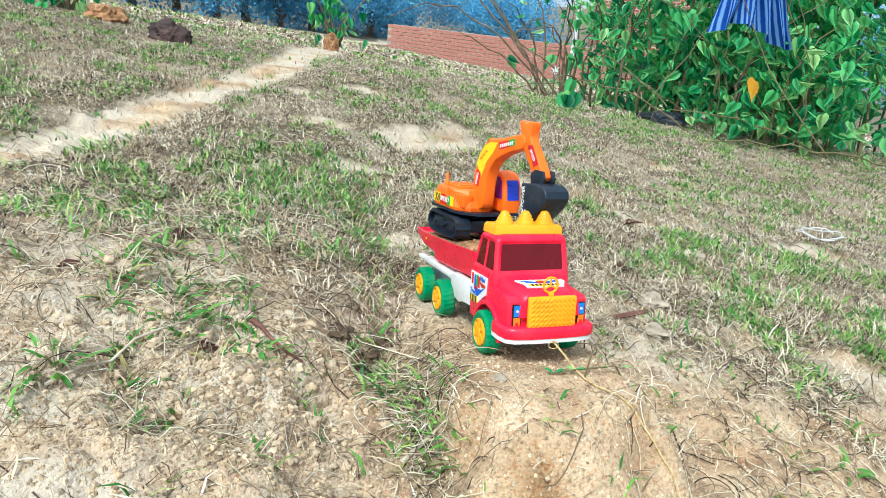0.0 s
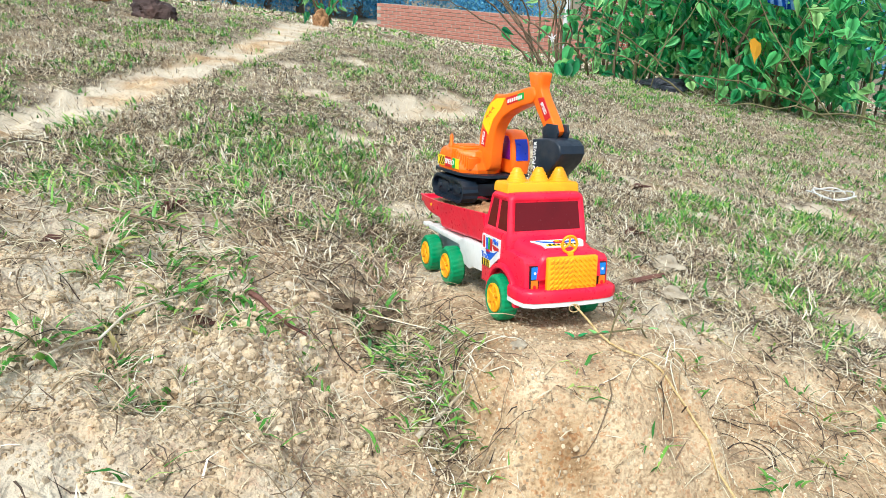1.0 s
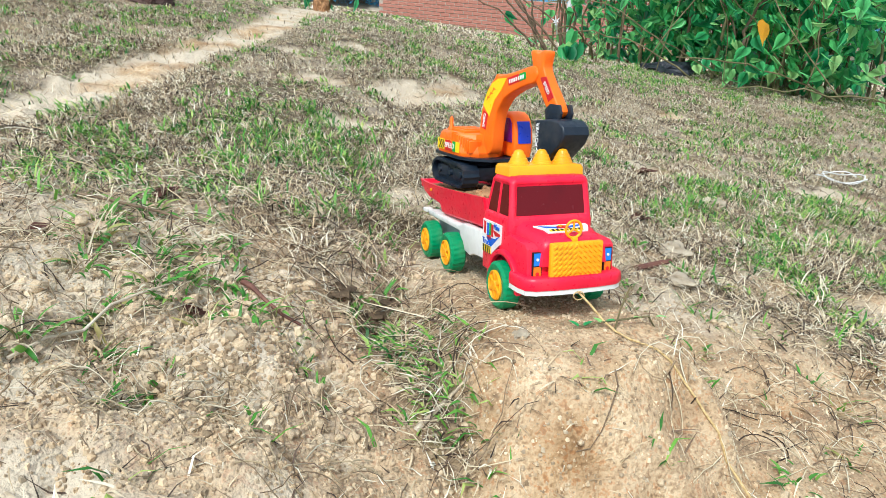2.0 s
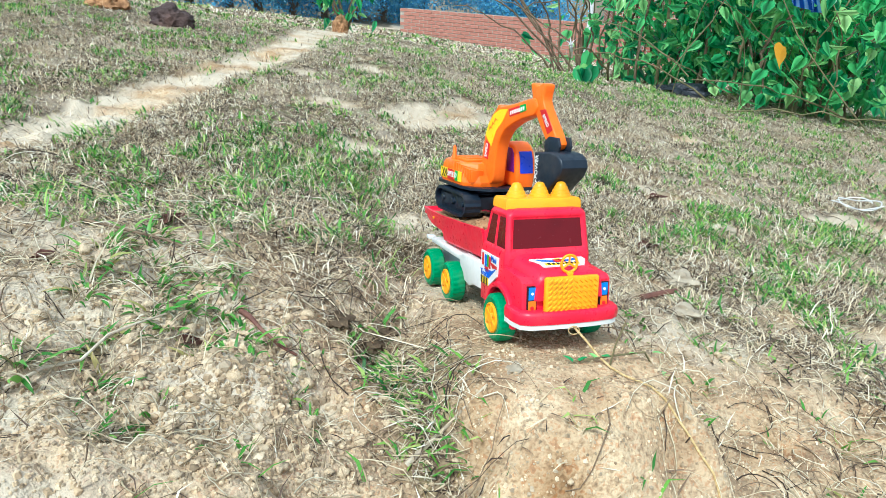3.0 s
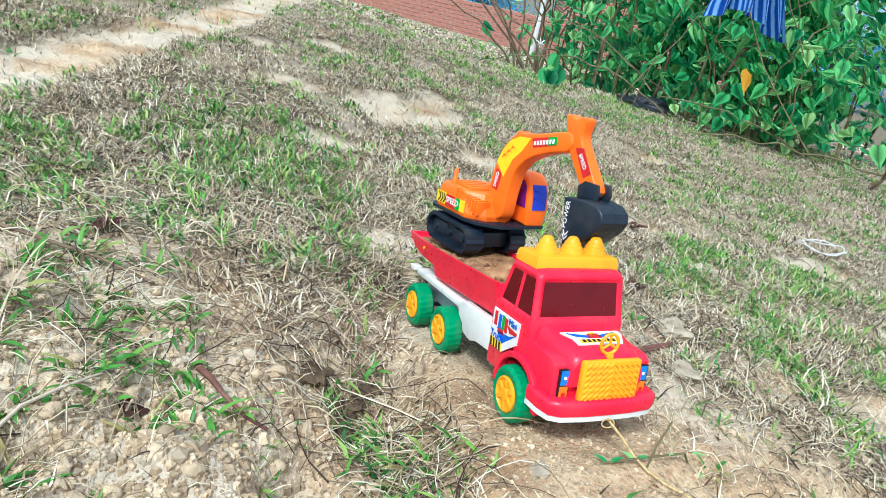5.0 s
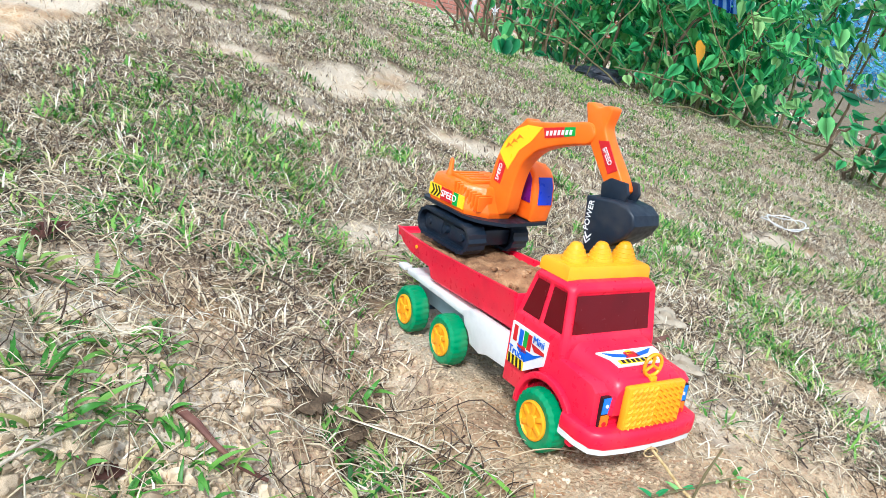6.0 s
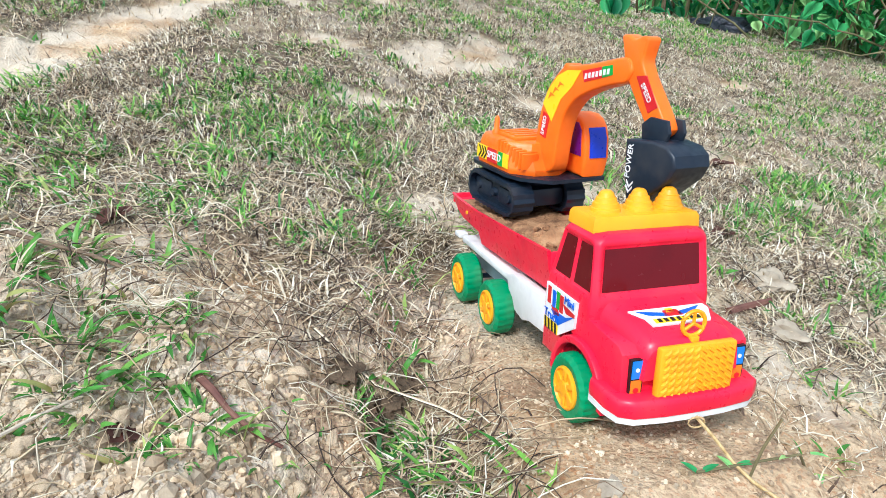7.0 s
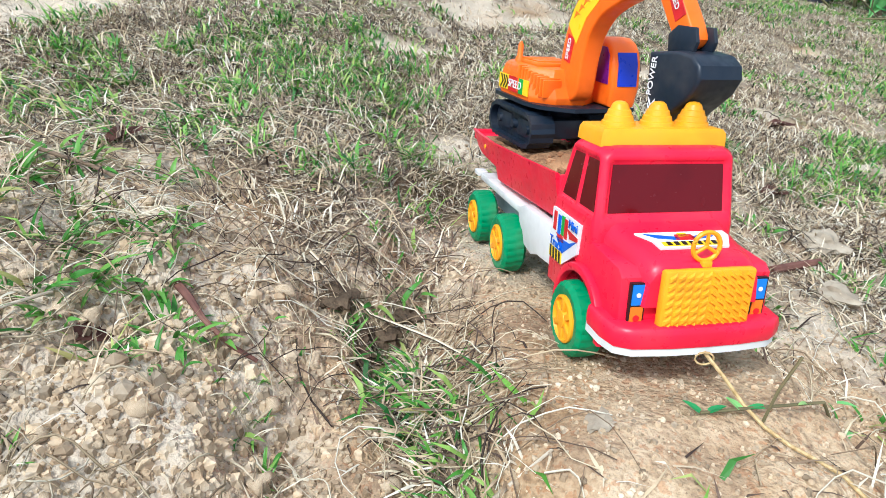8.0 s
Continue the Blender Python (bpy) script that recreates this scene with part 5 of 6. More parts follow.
def build_litter():
    rng = random.Random(2)
    twig("dead_twig", on_ground([(-0.335, 0.28), (-0.315, 0.31), (-0.295, 0.335), (-0.28, 0.365), (-0.262, 0.39), (-0.24, 0.415)], [0.006, 0.010, 0.012, 0.015, 0.012, 0.008]), 0.0020, 0.0012, PALE_WOOD, "thick bleached dead twig lying over green grass")
    twig("brown_twig", on_ground([(-0.175, 0.46), (-0.16, 0.445), (-0.145, 0.43), (-0.125, 0.422), (-0.105, 0.42)], [0.004, 0.007, 0.009, 0.006, 0.003]), 0.0035, 0.0015, DEAD_LEAF, "curved brown twig lying on sandy soil")
    twig("brown_twig", on_ground([(0.40, 0.74), (0.425, 0.752), (0.445, 0.757), (0.47, 0.77)], [0.006, 0.008, 0.01, 0.012]), 0.006, 0.004, DEAD_LEAF, "short reddish-brown twig beside a stone on sand", side=())
    twig("dry_stick", on_ground([(-0.10, 0.56), (-0.04, 0.53), (0.02, 0.50), (0.055, 0.455)], [0.012, 0.014, 0.012, 0.002]), 0.0016, 0.0012, DRY, "thin pale dry stalk leaning across the hollow")
    twig("dry_stick", on_ground([(0.33, 0.50), (0.33, 0.47), (0.335, 0.44), (0.345, 0.40)], [0.004, 0.007, 0.006, 0.002]), 0.002, 0.001, BARK, "thin dark stick on the sandy slope")
    twig("dry_stick", on_ground([(0.02, 0.30), (0.06, 0.325), (0.10, 0.34)], 0.003), 0.003, 0.001, PALE_WOOD, "flat pale stick lying on sand")
    twig("dry_stick", on_ground([(-0.42, 0.62), (-0.36, 0.60), (-0.30, 0.585), (-0.24, 0.56)], [0.008, 0.012, 0.01, 0.004]), 0.0024, 0.0015, BARK, "grey-brown stick among dry grass")
    twig("dry_stick", on_ground([(0.55, 0.62), (0.60, 0.66), (0.66, 0.71)], 0.006), 0.002, 0.001, BARK, "thin dark stick among dry grass")
    twig("straw_stem", [(0.085, 0.372, gz(0.085, 0.372) + 0.022), (0.04, 0.395, gz(0.04, 0.395) + 0.018), (-0.02, 0.42, gz(-0.02, 0.42) + 0.006), (-0.06, 0.44, gz(-0.06, 0.44) + 0.002)], 0.0009, 0.0006, DRY, "long thin pale straw lying on the slope", "straw")
    # dead leaves
    for x, y, s, a, lift in ((-0.215, 0.405, 0.012, 30, 0.004), (0.02, 0.425, 0.014, 70, 0.003), (0.33, 0.385, 0.015, 10, 0.003), (-0.33, 0.70, 0.016, 50, 0.008), (0.48, 0.95, 0.018, 20, 0.006), (-0.42, 0.52, 0.013, 0, 0.006), (0.60, 1.25, 0.02, 0, 0.008)):
        bm = bmesh.new()
        ring = []
        for i in range(10):
            f = 2 * math.pi * i / 10
            ring.append(bm.verts.new((math.cos(f) * 1.3, math.sin(f) * 0.7 * (1 - 0.25 * math.cos(f)), 0.35 * math.sin(f) ** 2 + 0.15 * math.cos(3 * f))))
        c = bm.verts.new((0, 0, -0.05))
        for i in range(10):
            bm.faces.new((ring[i], ring[(i + 1) % 10], c))
        ret = bmesh.ops.solidify(bm, geom=bm.faces[:], thickness=0.04)
        bm.transform(Matrix.Scale(s, 4))
        ob = part("dead_leaf", bm, DEAD_LEAF)
        ob.matrix_basis = pose(x, y, gz(x, y) + lift, rng.uniform(-20, 20), rng.uniform(-20, 20), a)
        tagged(ob, "curled dark brown dead leaf lying on dry ground", "leaf", "dead leaves")
    # the pull string on the bumper
    m = TRUCK @ Vector((0.01 * S, -1.84 * S, 0.315 * S))
    e1, e2 = (0.33, 0.27), (0.62, -0.25)
    pts = bent(m, (e1[0], e1[1], gz(*e1) + 0.002), (0.004, 0, -0.004), 12, 0.0005, rng) + [Vector((e1[0] + (e2[0] - e1[0]) * k / 10, e1[1] + (e2[1] - e1[1]) * k / 10, gz(e1[0] + (e2[0] - e1[0]) * k / 10, e1[1] + (e2[1] - e1[1]) * k / 10) + 0.002)) for k in range(1, 11)]
    pts = [Vector((p[0], p[1], max(p[2], gz(p[0], p[1]) + 0.003))) for p in pts]
    bm = bmesh.new()
    tube(bm, pts, 0.0013, 6)
    knot = [m + Vector((0.006 * math.cos(a), -0.003, 0.005 * math.sin(a) - 0.003)) for a in np.linspace(0, 6.3, 12)]
    tube(bm, knot, 0.0007, 5)
    tagged(part("pull_string", bm, TWINE), "tan twine pull string tied under the toy bumper", "string")
    # white wire coil lying in the grass
    bm = bmesh.new()
    cx, cy = 1.22, 1.45
    tube(bm, [(cx + 0.06 * math.cos(a) + 0.003 * a, cy + 0.045 * math.sin(a), gz(cx, cy) + 0.012 + 0.006 * math.sin(2.3 * a)) for a in np.linspace(0, 11.5, 60)], 0.0016, 6)
    tagged(part("wire_coil", bm, WIRE), "loose coil of white wire in the grass", "wire")


build_litter()


def build_weed():
    """A creeping weed with small leaves."""
    x0, y0 = 0.235, 0.375
    t = empty("creeping_weed", pose(x0, y0, gz(x0, y0)), "creeping weed with small dark green leaves on sand", "weed")
    g = lambda x, y: gz(x0 + x, y0 + y) - gz(x0, y0)  # noqa: E731
    for k, pts in enumerate(([(-0.04, 0.0, 0.003), (-0.01, 0.003, 0.008), (0.04, 0.012, 0.012), (0.09, 0.03, 0.012)], [(0.0, 0.0, 0.0), (0.004, 0.003, 0.025), (0.012, 0.006, 0.05)])):
        bm = bmesh.new()
        tube(bm, [(a, b, g(a, b) + c) for a, b, c in pts], 0.0011, 6)
        part("stem", bm, STEM, t)
    rng = random.Random(3)
    bm = blade_mesh(0.013, 0.006, 0.7, 5)
    me = bpy.data.meshes.new("leaf")
    bm.to_mesh(me)
    bm.free()
    me.materials.append(LEAF)
    for a, b, c in ((-0.04, 0, 0.004), (-0.035, 0.0, 0.005), (-0.015, 0.002, 0.008), (0.0, 0.004, 0.01), (0.03, 0.01, 0.012), (0.05, 0.015, 0.013), (0.07, 0.02, 0.013), (0.09, 0.03, 0.013), (0.088, 0.03, 0.012)):
        ob = new("leaf", me)
        ob.parent = t
        ob.matrix_basis = pose(a, b, g(a, b) + c, rng.uniform(-30, 30), rng.uniform(30, 80), rng.uniform(0, 360))


build_weed()


# ---- the thicket, and what hangs in it ----
def leaf_shape(size=1.0):
    half = [(0.0, 0.0), (0.2, 0.0), (0.35, 0.14), (0.36, 0.34), (0.24, 0.62), (0.10, 0.88), (0.0, 1.2)]
    v = [(0.0, 0.0, 0.0), (0.0, 0.35, -0.03), (0.0, 0.7, -0.06), (0.0, 1.2, -0.2)]
    for s in (-1, 1):
        v += [(s * x, y - 0.06 * (0 < x < 0.3 and y < 0.1), 0.10 * x - 0.13 * y * y) for x, y in half[1:-1]]
    f = []
    for o in (4, 9):
        a = [0, o, o + 1, o + 2, o + 3, o + 4, 3]
        f += [(a[0], a[1], 1), (a[1], a[2], 1), (a[2], a[3], 1), (a[3], 2, 1), (a[3], a[4], 2), (a[4], a[5], 2), (a[5], a[6], 2)]
    return np.array(v) * size, np.array(f)


LEAF_V, LEAF_F = leaf_shape()
leaf_mesh = bpy.data.meshes.new("leaf")
leaf_mesh.from_pydata([tuple(v) for v in LEAF_V], [], [tuple(int(i) for i in f) for f in LEAF_F])
leaf_mesh.materials.append(LEAF)
for _p in leaf_mesh.polygons:
    _p.use_smooth = True


def build_bush(x0, y0, width, depth, height, stems, per_stem, leaf_size, seed, tilt, singles, label):
    rng = random.Random(seed)
    z0 = gz(x0, y0)
    t = empty("leafy_bush", pose(x0, y0, z0), label, "bush", "bushes at the field's edge")
    places = []
    for k in range(stems):
        a, b = rng.uniform(-0.5, 0.5) * width, rng.uniform(0, 1) * depth
        h = height * rng.uniform(0.55, 1.05)
        lean = Vector((tilt + rng.uniform(-0.9, 0.8), rng.uniform(-0.8, 0.3), 0)) * h * 0.6
        zb = gz(x0 + a, y0 + b) - z0
        pts = bent((a, b, zb - 0.02), Vector((a, b, zb + h)) + lean, Vector((-lean.x * 0.35, -lean.y * 0.3, 0.08 * h)), 9, 0.02, rng)
        if k < 16:
            bm = bmesh.new()
            r = rng.uniform(0.005, 0.012)
            tube(bm, pts, [r * (1 - 0.075 * i) for i in range(10)], 6)
            part("branch", bm, STEM if k % 3 else BARK, t)
        for _ in range(per_stem):
            f = rng.uniform(0.03, 1.0)
            i = min(8, int(f * 9))
            p = pts[i].lerp(pts[i + 1], f * 9 - i)
            p = p + Vector((rng.gauss(0, 0.13), rng.gauss(-0.03, 0.13), rng.gauss(0, 0.09)))
            if p.z > zb + 0.05:
                places.append(p)
    mats = []
    for p in places:
        s = leaf_size * rng.uniform(0.55, 1.2)
        face = rng.gauss(0, 55)
        mats.append(Matrix.Translation(p) @ pose(0, 0, 0, 0, 0, face) @ pose(0, 0, 0, rng.gauss(-136, 25), rng.gauss(0, 22), rng.gauss(0, 30)) @ Matrix.Scale(s, 4))
    order = sorted(range(len(mats)), key=lambda i: mats[i].translation.y)
    singles = min(singles, len(mats) // 2)
    for i in order[:singles]:
        ob = new("leaf", leaf_mesh)
        ob.parent = t
        ob.matrix_basis = mats[i]
    rest = [np.array(mats[i]) for i in order[singles:]]
    v = np.concatenate([LEAF_V @ m[:3, :3].T + m[:3, 3] for m in rest])
    f = np.concatenate([LEAF_F + i * len(LEAF_V) for i in range(len(rest))])
    ob = raw_mesh("foliage", v, f, LEAF, t, smooth=True)
    ob["kind"] = "stuff"
    return t


build_bush(1.58, 3.50, 0.65, 0.9, 1.05, 26, 36, 0.078, 1, -0.1, 130, "dense leafy green bush with heart-shaped leaves and thin branches")
build_bush(1.95, 3.10, 0.9, 0.9, 1.8, 46, 62, 0.082, 2, -0.05, 150, "tall dense bush with dark green heart-shaped leaves")
build_bush(2.80, 3.20, 1.2, 1.2, 2.2, 36, 46, 0.09, 3, 0.0, 60, "tall dark green leafy bush in deep shade")
build_bush(2.00, 4.50, 1.4, 0.8, 2.1, 22, 24, 0.1, 4, 0.0, 20, "dark green bush standing behind the thicket")
build_bush(1.98, 2.78, 0.8, 0.3, 0.7, 16, 34, 0.075, 9, 0.0, 120, "low leafy green bush with drooping heart-shaped leaves")
build_bush(2.25, 2.15, 0.25, 0.25, 0.4, 5, 14, 0.085, 8, -0.2, 60, "low sprig of heart-shaped green leaves at the edge of the thicket")
build_bush(1.12, 4.10, 0.4, 0.5, 0.8, 7, 12, 0.075, 6, -0.2, 60, "small sparse bush with drooping green leaves")


def bush_extras():
    rng = random.Random(12)
    for a, b, s, r in (((1.40, 2.85, gz(1.40, 2.85)), (0.55, 2.90, gz(0.55, 2.90) + 0.03), (0, 0, 0.12), 0.0042), ((1.30, 2.90, gz(1.30, 2.90) + 0.1), (0.70, 3.20, gz(0.70, 3.20) + 0.20), (0, 0, 0.12), 0.0035), ((2.00, 2.65, gz(2.00, 2.65) + 0.02), (1.15, 2.50, gz(1.15, 2.50) + 0.12), (0, 0, 0.05), 0.0045), ((2.30, 2.40, gz(2.30, 2.40) + 0.05), (1.30, 2.45, gz(1.30, 2.45) + 0.03), (0, 0, 0.04), 0.0042), ((1.80, 2.60, gz(1.80, 2.60) + 0.05), (1.45, 2.65, gz(1.45, 2.50) + 0.8), (0.15, 0, 0), 0.0035), ((1.95, 2.50, gz(1.95, 2.50) + 0.02), (1.40, 2.80, gz(1.65, 2.55) + 0.95), (-0.12, 0, 0), 0.0035)):
        twig("fallen_branch", bent(a, b, s, 10, 0.012, rng), r, r * 0.5, STEM if r < 0.015 else PALE_WOOD, "bare arching branch at the foot of the bush", "branch")
    for k in range(8):
        a = (1.0 + 0.16 * k + rng.uniform(-0.1, 0.1), rng.uniform(2.65, 3.1))
        b = (a[0] + rng.uniform(-0.9, 0.5), a[1] + rng.uniform(-0.25, 0.15))
        twig("thin_branch", bent((a[0], a[1], gz(*a) - 0.02), (b[0], b[1], gz(*b) + rng.uniform(0.25, 1.2)), (rng.uniform(-0.15, 0.15), -0.05, rng.uniform(0.05, 0.2)), 10, 0.012, rng), rng.uniform(0.0022, 0.004), 0.0012, STEM, "thin arching green-brown stem in front of the bush", "branch")
    for k in range(9):
        a = (rng.uniform(0.75, 1.0), rng.uniform(3.3, 4.0))
        b = (a[0] - rng.uniform(0.3, 0.9), a[1] + rng.uniform(-0.2, 0.5))
        twig("bare_branch", bent((a[0], a[1], gz(*a)), (b[0], b[1], gz(*b) + rng.uniform(0.1, 0.75)), (rng.uniform(-0.1, 0.1), 0, rng.uniform(0.05, 0.25)), 10, 0.015, rng), 0.006, 0.002, BARK, "thin bare dead branch arching over dry ground", "branch")
    # yellow leaf
    ob = new("yellow_leaf", bpy.data.meshes.new("yellow_leaf"))
    ob.data.from_pydata([tuple(v) for v in LEAF_V], [], [tuple(int(i) for i in f) for f in LEAF_F])
    ob.data.materials.append(YELLOW_LEAF)
    ob.matrix_basis = pose(1.50, 2.50, 0.20, -100, 25, 25) @ Matrix.Diagonal((0.13, 0.085, 0.11, 1))
    tagged(ob, "single withered yellow-orange leaf hanging in the bush", "leaf")
    # white flower
    bm = bmesh.new()
    for k in range(5):
        a = 2 * math.pi * k / 5
        b2 = blade_mesh(0.038, 0.012, 1.3, 4)
        b2.transform(Matrix.Rotation(a, 4, "Z") @ Matrix.Rotation(radians(12), 4, "Y"))
        me = bpy.data.meshes.new("tmp")
        b2.to_mesh(me)
        b2.free()
        bm.from_mesh(me)
        bpy.data.meshes.remove(me)
    tube(bm, [(0, 0, 0), (0, 0, -0.05)], [0.008, 0.004], 6)
    ob = part("white_flower", bm, PRINT_WHITE)
    ob.matrix_basis = pose(0.70, 2.77, 0.145, 50, -25, 0) @ Matrix.Diagonal((0.8, 0.8, 1.7, 1))
    tagged(ob, "white trumpet flower on a thin twig", "flower")
    stalk = twig("flower_twig", bent((0.70, 2.79, 0.11), (0.98, 3.1, gz(0.98, 3.1)), (0, 0, 0.08), 8, 0.01, rng), 0.003, 0.005, STEM, "thin twig carrying a white flower", "twig")
    for k in range(6):
        ob = new("leaf", leaf_mesh)
        ob.parent = stalk
        ob.matrix_basis = pose(0.72 + rng.uniform(0, 0.13), 2.76 + rng.uniform(0, 0.1), 0.12 - rng.uniform(0, 0.12), rng.uniform(-130, -80), rng.uniform(-20, 20), rng.uniform(-50, 50)) @ Matrix.Scale(0.1, 4)
    # black bag
    bm = bmesh.new()
    bmesh.ops.create_icosphere(bm, subdivisions=4, radius=1.0)
    for v in bm.verts:
        d = v.co.copy()
        v.co *= 1 + 0.35 * noise.noise(d * 1.8) + 0.16 * noise.noise(d * 5)
        v.co = Vector((v.co.x * 0.13, v.co.y * 0.07, max(v.co.z, -0.35) * 0.045))
    ob = part("plastic_bag", bm, BAG)
    ob.matrix_basis = pose(1.36, 3.05, gz(1.36, 3.05) + 0.014, 0, 0, -15)
    tagged(ob, "crumpled black plastic bag lying under the bush", "bag")
    # blue striped cloth hanging in the branches
    m, t, b = material("blue_striped_cloth", 0.85)
    c = t.nodes.new("ShaderNodeTexCoord")
    w = node(t, "ShaderNodeTexWave", Scale=9.0, Distortion=0.6, Detail=2.0)
    t.links.new(c.outputs["UV"], w.inputs["Vector"])
    t.links.new(ramp(t, w.outputs[0], [(0.3, (0.012, 0.08, 0.45)), (0.55, (0.03, 0.22, 0.72)), (0.8, (0.3, 0.52, 0.85))]), b.inputs["Base Color"])
    bm = bmesh.new()
    uv = bm.loops.layers.uv.new("UVMap")
    n, k = 26, 18
    g = []
    for j in range(k + 1):
        row = []
        for i in range(n + 1):
            u, f = i / n, j / k
            spread = 0.10 + 0.12 * f
            fold = 0.028 * math.sin(u * 26 + 2 * f) * (0.4 + f) + 0.012 * math.sin(u * 61)
            row.append(bm.verts.new(((u - 0.5) * 2 * spread + 0.05 * f, fold, -0.34 * f + 0.05 * math.sin(u * 5) * f)))
        g.append(row)
    for j in range(k):
        for i in range(n):
            f = bm.faces.new((g[j][i], g[j + 1][i], g[j + 1][i + 1], g[j][i + 1]))
            for lp, (a, b_) in zip(f.loops, ((i, j), (i, j + 1), (i + 1, j + 1), (i + 1, j))):
                lp[uv].uv = (a / n, b_ / k)
    ret = bmesh.ops.solidify(bm, geom=bm.faces[:], thickness=0.003)
    ob = part("hanging_cloth", bm, m)
    ob.matrix_basis = pose(1.52, 2.72, 0.71, 0, 0, 10)
    tagged(ob, "blue striped cloth hanging crumpled in the bush", "cloth")


bush_extras()


# ---- far field ----
def build_rocks():
    def lump(name, x, y, sx, sy, sz, mat, label, seed, category):
        bm = bmesh.new()
        bmesh.ops.create_icosphere(bm, subdivisions=4, radius=1.0)
        for v in bm.verts:
            d = v.co.copy()
            k = 1 + 0.35 * noise.noise(d * 1.6 + Vector((seed, 0, 0))) + 0.18 * noise.noise(d * 5 + Vector((0, seed, 0))) + 0.08 * noise.noise(d * 12)
            v.co = Vector((d.x * sx, d.y * sy, max(d.z, -0.4) * sz)) * k
        ob = part(name, bm, mat)
        ob.matrix_basis = pose(x, y, gz(x, y) + 0.25 * sz)
        return tagged(ob, label, category)

    lump("rock", -0.93, 2.50, 0.08, 0.05, 0.055, ROCK, "dark pitted laterite rock lying on dry grass", 1.0, "rock")
    lump("earth_mound", -1.24, 2.68, 0.08, 0.07, 0.05, SOIL, "low reddish earth mound in the dry grass", 2.0, "mound")
    lump("tree_stump", -0.46, 4.1, 0.055, 0.055, 0.09, SOIL, "small reddish-brown stump at the end of the path", 3.0, "stump")
    rng = random.Random(31)
    for x, y, h, n in ((-1.45, 2.8, 0.3, 60), (-0.44, 4.2, 0.45, 70)):
        z0 = gz(x, y)
        t = empty("sapling", pose(x, y, z0), "thin sapling with sparse small leaves in the dry field", "sapling", "saplings in the field")
        vs = []
        for k in range(6):
            pts = bent((0, 0, -0.02), (rng.uniform(-0.25, 0.25), rng.uniform(-0.2, 0.2), h * rng.uniform(0.6, 1)), (0, 0, 0.04), 6, 0.01, rng)
            bm = bmesh.new()
            tube(bm, pts, [0.01 * (1 - 0.12 * i) for i in range(7)], 5)
            part("branch", bm, BARK, t)
            for _ in range(n // 6):
                p = pts[rng.randrange(2, 7)] + Vector((rng.gauss(0, 0.05), rng.gauss(0, 0.05), rng.gauss(0, 0.05)))
                vs.append(np.array(Matrix.Translation(p) @ pose(0, 0, 0, rng.uniform(-150, -60), 0, rng.uniform(0, 360)) @ Matrix.Scale(0.07, 4)))
        v = np.concatenate([LEAF_V @ m[:3, :3].T + m[:3, 3] for m in vs])
        f = np.concatenate([LEAF_F + i * len(LEAF_V) for i in range(len(vs))])
        raw_mesh("foliage", v, f, LEAF, t, smooth=True)["kind"] = "stuff"


build_rocks()

# red brick with its tones paled, so the colour holds the distance haze
HAZED_BRICK = mottled("hazed_red_brick", [(0.3, (0.32, 0.13, 0.10)), (0.55, (0.45, 0.20, 0.15)), (0.8, (0.58, 0.32, 0.25))], 9, 0.9, 0.5, 0.004)
MORTAR = mottled("pale_mortar", [(0.3, (0.3, 0.26, 0.22)), (0.7, (0.46, 0.41, 0.35))], 20, 0.95, 0.4, 0.004)
POST = mottled("white_post", [(0.3, (0.5, 0.5, 0.5)), (0.7, (0.72, 0.72, 0.72))], 6, 0.7, 0.2, 0.004)


def brick_wall(name, a, b, top, height, label, category, shown, kind=""):
    """A brick wall between two plan points; the upper courses are single bricks."""
    a, b = Vector((*a, 0)), Vector((*b, 0))
    length = (b - a).length
    yaw = math.degrees(math.atan2(b.y - a.y, b.x - a.x))
    t = empty(name, pose(a.x, a.y, top - height, 0, 0, yaw), label, category, kind=kind)
    bm = bmesh.new()
    box(bm, 0, length, 0.012, 0.21, 0, height - 0.004, s=1)
    part("mortar_core", bm, MORTAR, t)
    me = bpy.data.meshes.new("brick")
    bm = bmesh.new()
    box(bm, -0.115, 0.115, 0, 0.10, -0.033, 0.033, 0.006, 1, s=1)
    bm.to_mesh(me)
    bm.free()
    me.materials.append(HAZED_BRICK)
    rng = random.Random(5)
    for r in range(shown):
        z = height - 0.037 - r * 0.078
        n = int(length / 0.245)
        for k in range(n):
            ob = new("brick", me)
            ob.parent = t
            ob.matrix_basis = pose(0.125 + k * 0.245 + (0.12 if r % 2 else 0), rng.uniform(-0.004, 0.004), z, 0, 0, rng.uniform(-1.5, 1.5))
    return t


brick_wall("brick_wall", (-0.4, 16.5), (4.2, 12.6), -0.36, 1.6, "low red brick boundary wall across the field", "wall", 10, "")


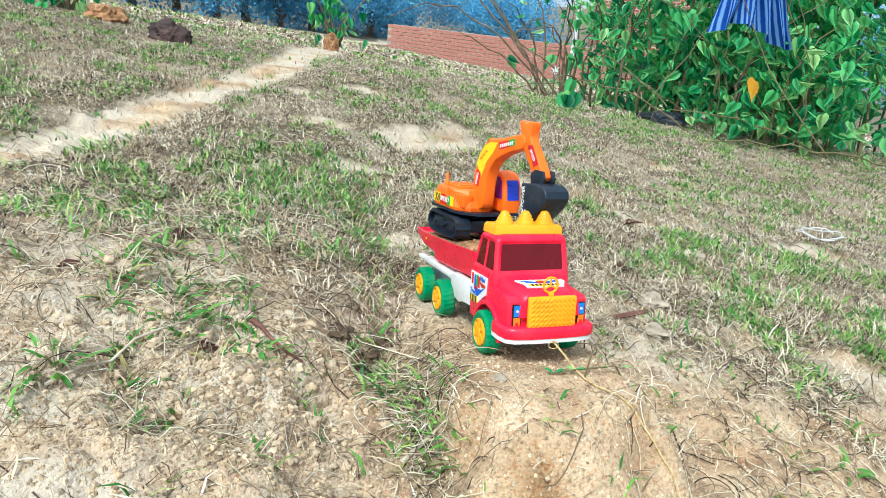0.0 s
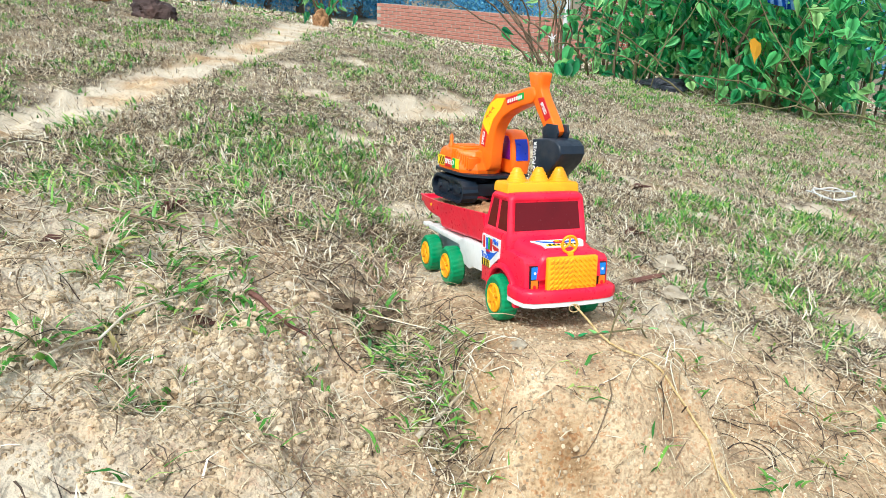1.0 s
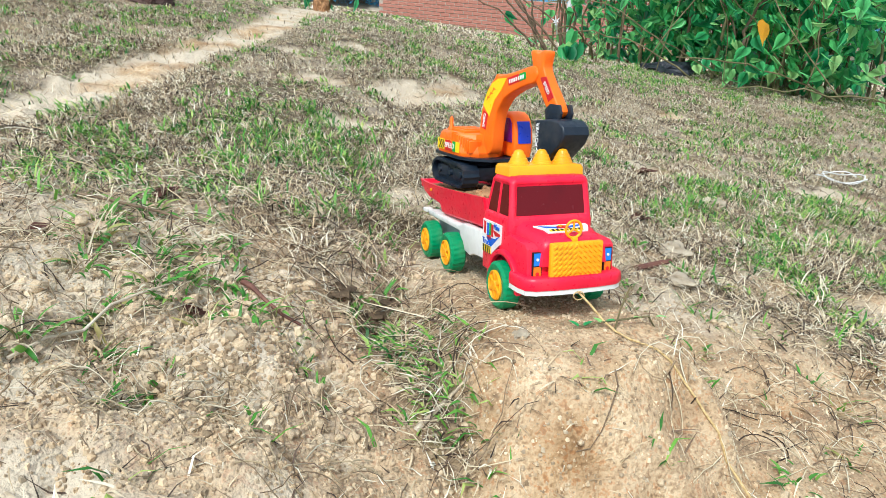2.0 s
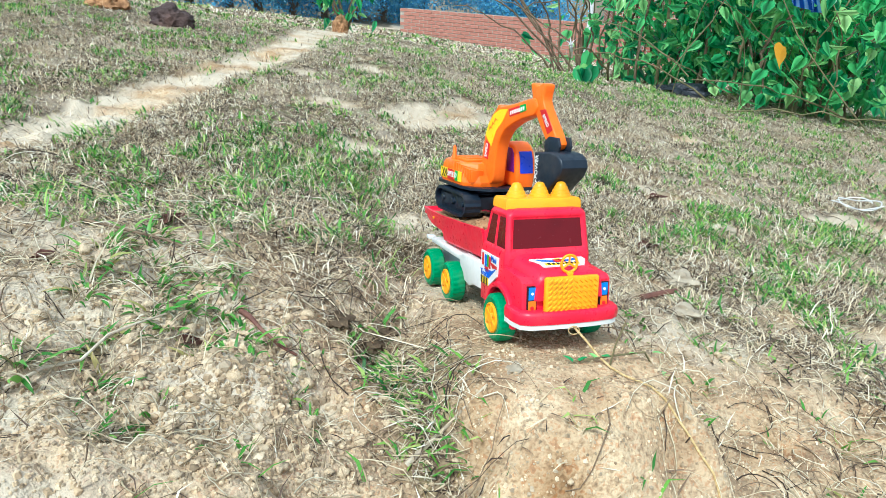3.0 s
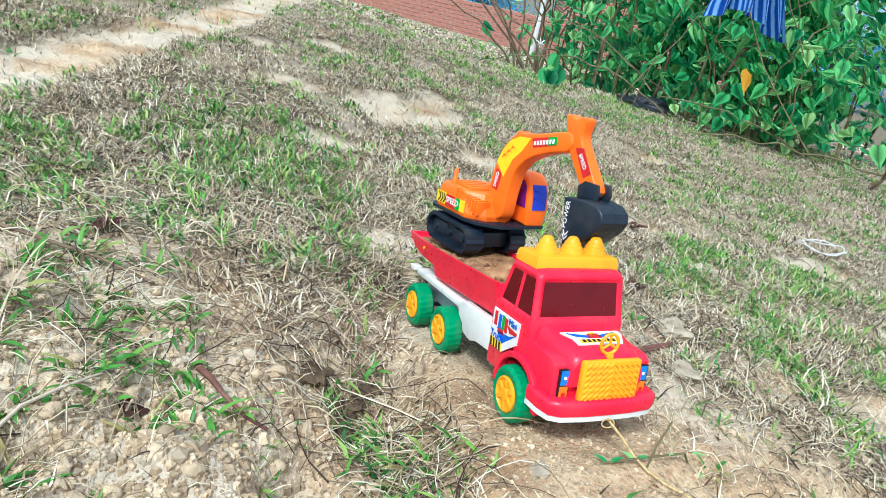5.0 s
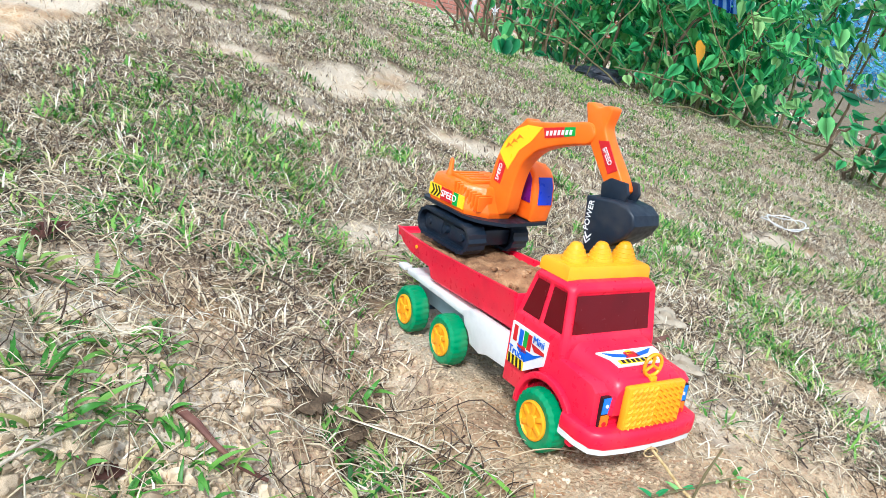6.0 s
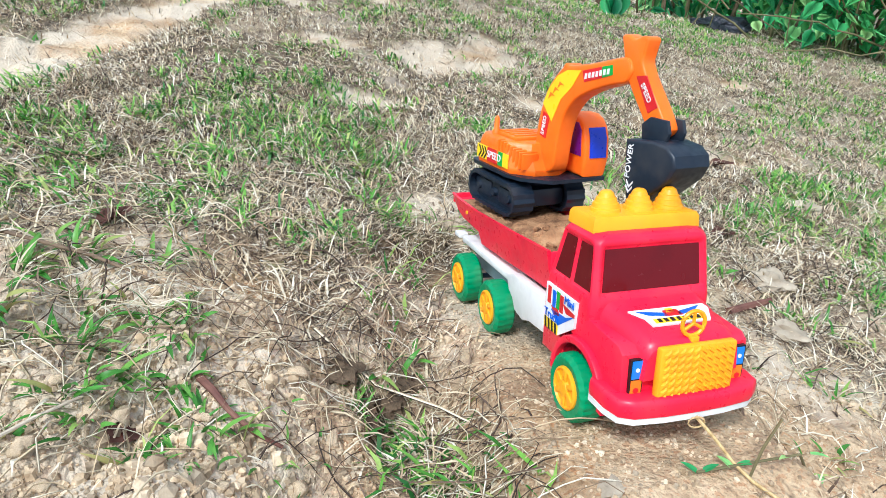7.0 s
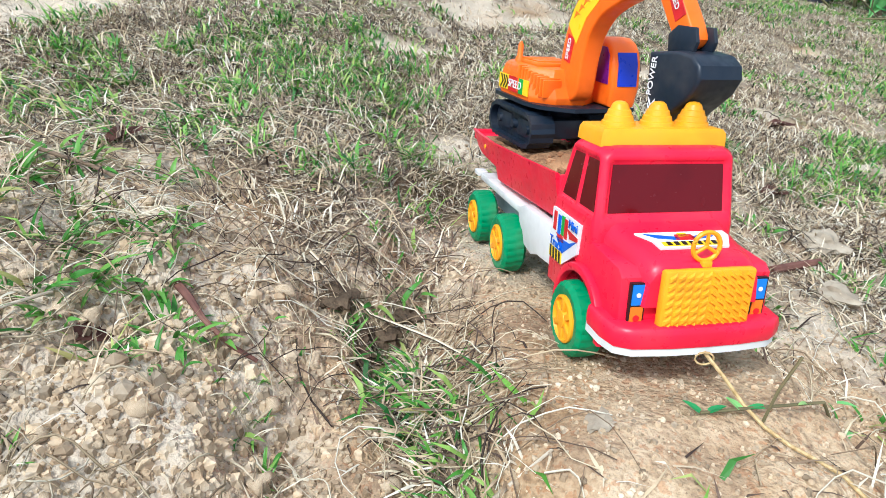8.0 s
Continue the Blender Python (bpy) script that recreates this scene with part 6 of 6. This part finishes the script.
def build_house():
    """A brick house behind the thicket."""
    x0, y0 = 3.9, 13.5
    t = empty("brick_house", pose(x0, y0, gz(x0, y0) - 0.05, 0, 0, -12), "small red brick house with a flat roof behind the bushes", "house")
    m, tr, b = material("brick_courses", 0.9)
    c = tr.nodes.new("ShaderNodeTexCoord")
    sp = node(tr, "ShaderNodeSeparateXYZ")
    ad = node(tr, "ShaderNodeMath")
    mp = node(tr, "ShaderNodeCombineXYZ")
    tr.links.new(sp.outputs[0], ad.inputs[0])
    tr.links.new(sp.outputs[1], ad.inputs[1])
    tr.links.new(ad.outputs[0], mp.inputs[0])
    tr.links.new(sp.outputs[2], mp.inputs[1])
    br = node(tr, "ShaderNodeTexBrick", Scale=4.0)
    br.inputs["Color1"].default_value, br.inputs["Color2"].default_value, br.inputs["Mortar"].default_value = (0.36, 0.13, 0.08, 1), (0.26, 0.08, 0.055, 1), (0.45, 0.38, 0.32, 1)
    br.inputs["Mortar Size"].default_value = 0.03
    tr.links.new(c.outputs["Object"], sp.inputs[0])
    tr.links.new(mp.outputs[0], br.inputs["Vector"])
    tr.links.new(br.outputs[0], b.inputs["Base Color"])
    bump(tr, b, br.outputs[1], 0.5, -0.01)
    bm = bmesh.new()
    prism(bm, [(0, 0), (0, 2.6), (3.0, 2.6), (3.0, 0)], 0, 4.0, s=1)
    part("wall", bm, m, t)
    bm = bmesh.new()
    box(bm, -0.25, 4.25, -0.25, 3.25, 2.6, 2.75, 0.02, s=1)
    part("roof", bm, MORTAR, t)


build_house()


def build_post():
    bm = bmesh.new()
    x, y = 3.05, 12.0
    tube(bm, [(0, 0, -0.05), (0.03, 0, 0.7), (0.07, 0, 1.8)], [0.045, 0.043, 0.04], 10)
    ob = part("white_post", bm, POST)
    ob.matrix_basis = pose(x, y, gz(x, y))
    tagged(ob, "leaning white-painted post standing near the brick house", "post")


build_post()


def tree_proto(seed, height, crown, leaves):
    rng = random.Random(seed)
    t = empty("tree", pose(0, 0, 0), "leafy tree beyond the field, blue haze painted into its leaves", "tree", "trees beyond the field")
    bm = bmesh.new()
    top = Vector((rng.uniform(-0.4, 0.4), 0, height * 0.62))
    trunk = bent((0, 0, -0.2), top, (0.15, 0, 0), 8, 0.04, rng)
    tube(bm, trunk, [0.2 - 0.017 * i for i in range(9)], 8)
    part("trunk", bm, BARK, t)
    clumps = []
    for k in range(12):
        a = 2 * math.pi * k / 6 + rng.uniform(-0.3, 0.3)
        p = trunk[rng.randrange(1, 9)]
        q = Vector((math.cos(a) * crown * rng.uniform(0.45, 0.95), math.sin(a) * crown * rng.uniform(0.45, 0.95), height * rng.uniform(0.12, 0.95)))
        bm = bmesh.new()
        tube(bm, bent(p, q, (0, 0, 0.2), 6, 0.04, rng), [0.07 - 0.009 * i for i in range(7)], 5)
        part("limb", bm, BARK, t)
        clumps.append(q)
        clumps.append(p.lerp(q, 0.6))
    ms = []
    for k in range(leaves):
        c = clumps[rng.randrange(len(clumps))]
        p = c + Vector((rng.gauss(0, 0.42), rng.gauss(0, 0.42), rng.gauss(0, 0.36))) * crown * 0.5
        p.z = max(p.z, 0.1)
        ms.append(np.array(Matrix.Translation(p) @ pose(0, 0, 0, rng.uniform(0, 360), rng.uniform(-40, 40), rng.uniform(0, 360)) @ Matrix.Scale(rng.uniform(0.06, 0.15), 4)))
    v = np.concatenate([LEAF_V @ m[:3, :3].T + m[:3, 3] for m in ms])
    f = np.concatenate([LEAF_F + i * len(LEAF_V) for i in range(len(ms))])
    # crown colour carries the painted blue haze
    ob = raw_mesh("crown", v, f, HAZED_TREE_LEAF, t)
    ob["kind"] = "stuff"
    return t


def build_trees():
    rng = random.Random(77)
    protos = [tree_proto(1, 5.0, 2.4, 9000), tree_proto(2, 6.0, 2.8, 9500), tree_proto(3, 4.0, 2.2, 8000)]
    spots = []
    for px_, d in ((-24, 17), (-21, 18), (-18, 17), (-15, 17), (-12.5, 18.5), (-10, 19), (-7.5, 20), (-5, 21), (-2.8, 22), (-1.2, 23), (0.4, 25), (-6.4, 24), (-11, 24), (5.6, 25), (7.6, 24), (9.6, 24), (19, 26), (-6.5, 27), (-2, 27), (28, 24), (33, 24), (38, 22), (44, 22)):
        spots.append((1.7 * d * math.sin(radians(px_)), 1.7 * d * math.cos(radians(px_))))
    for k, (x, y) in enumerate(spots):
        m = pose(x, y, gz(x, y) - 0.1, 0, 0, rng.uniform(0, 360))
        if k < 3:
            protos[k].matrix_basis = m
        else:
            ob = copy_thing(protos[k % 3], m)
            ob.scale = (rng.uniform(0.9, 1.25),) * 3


build_trees()
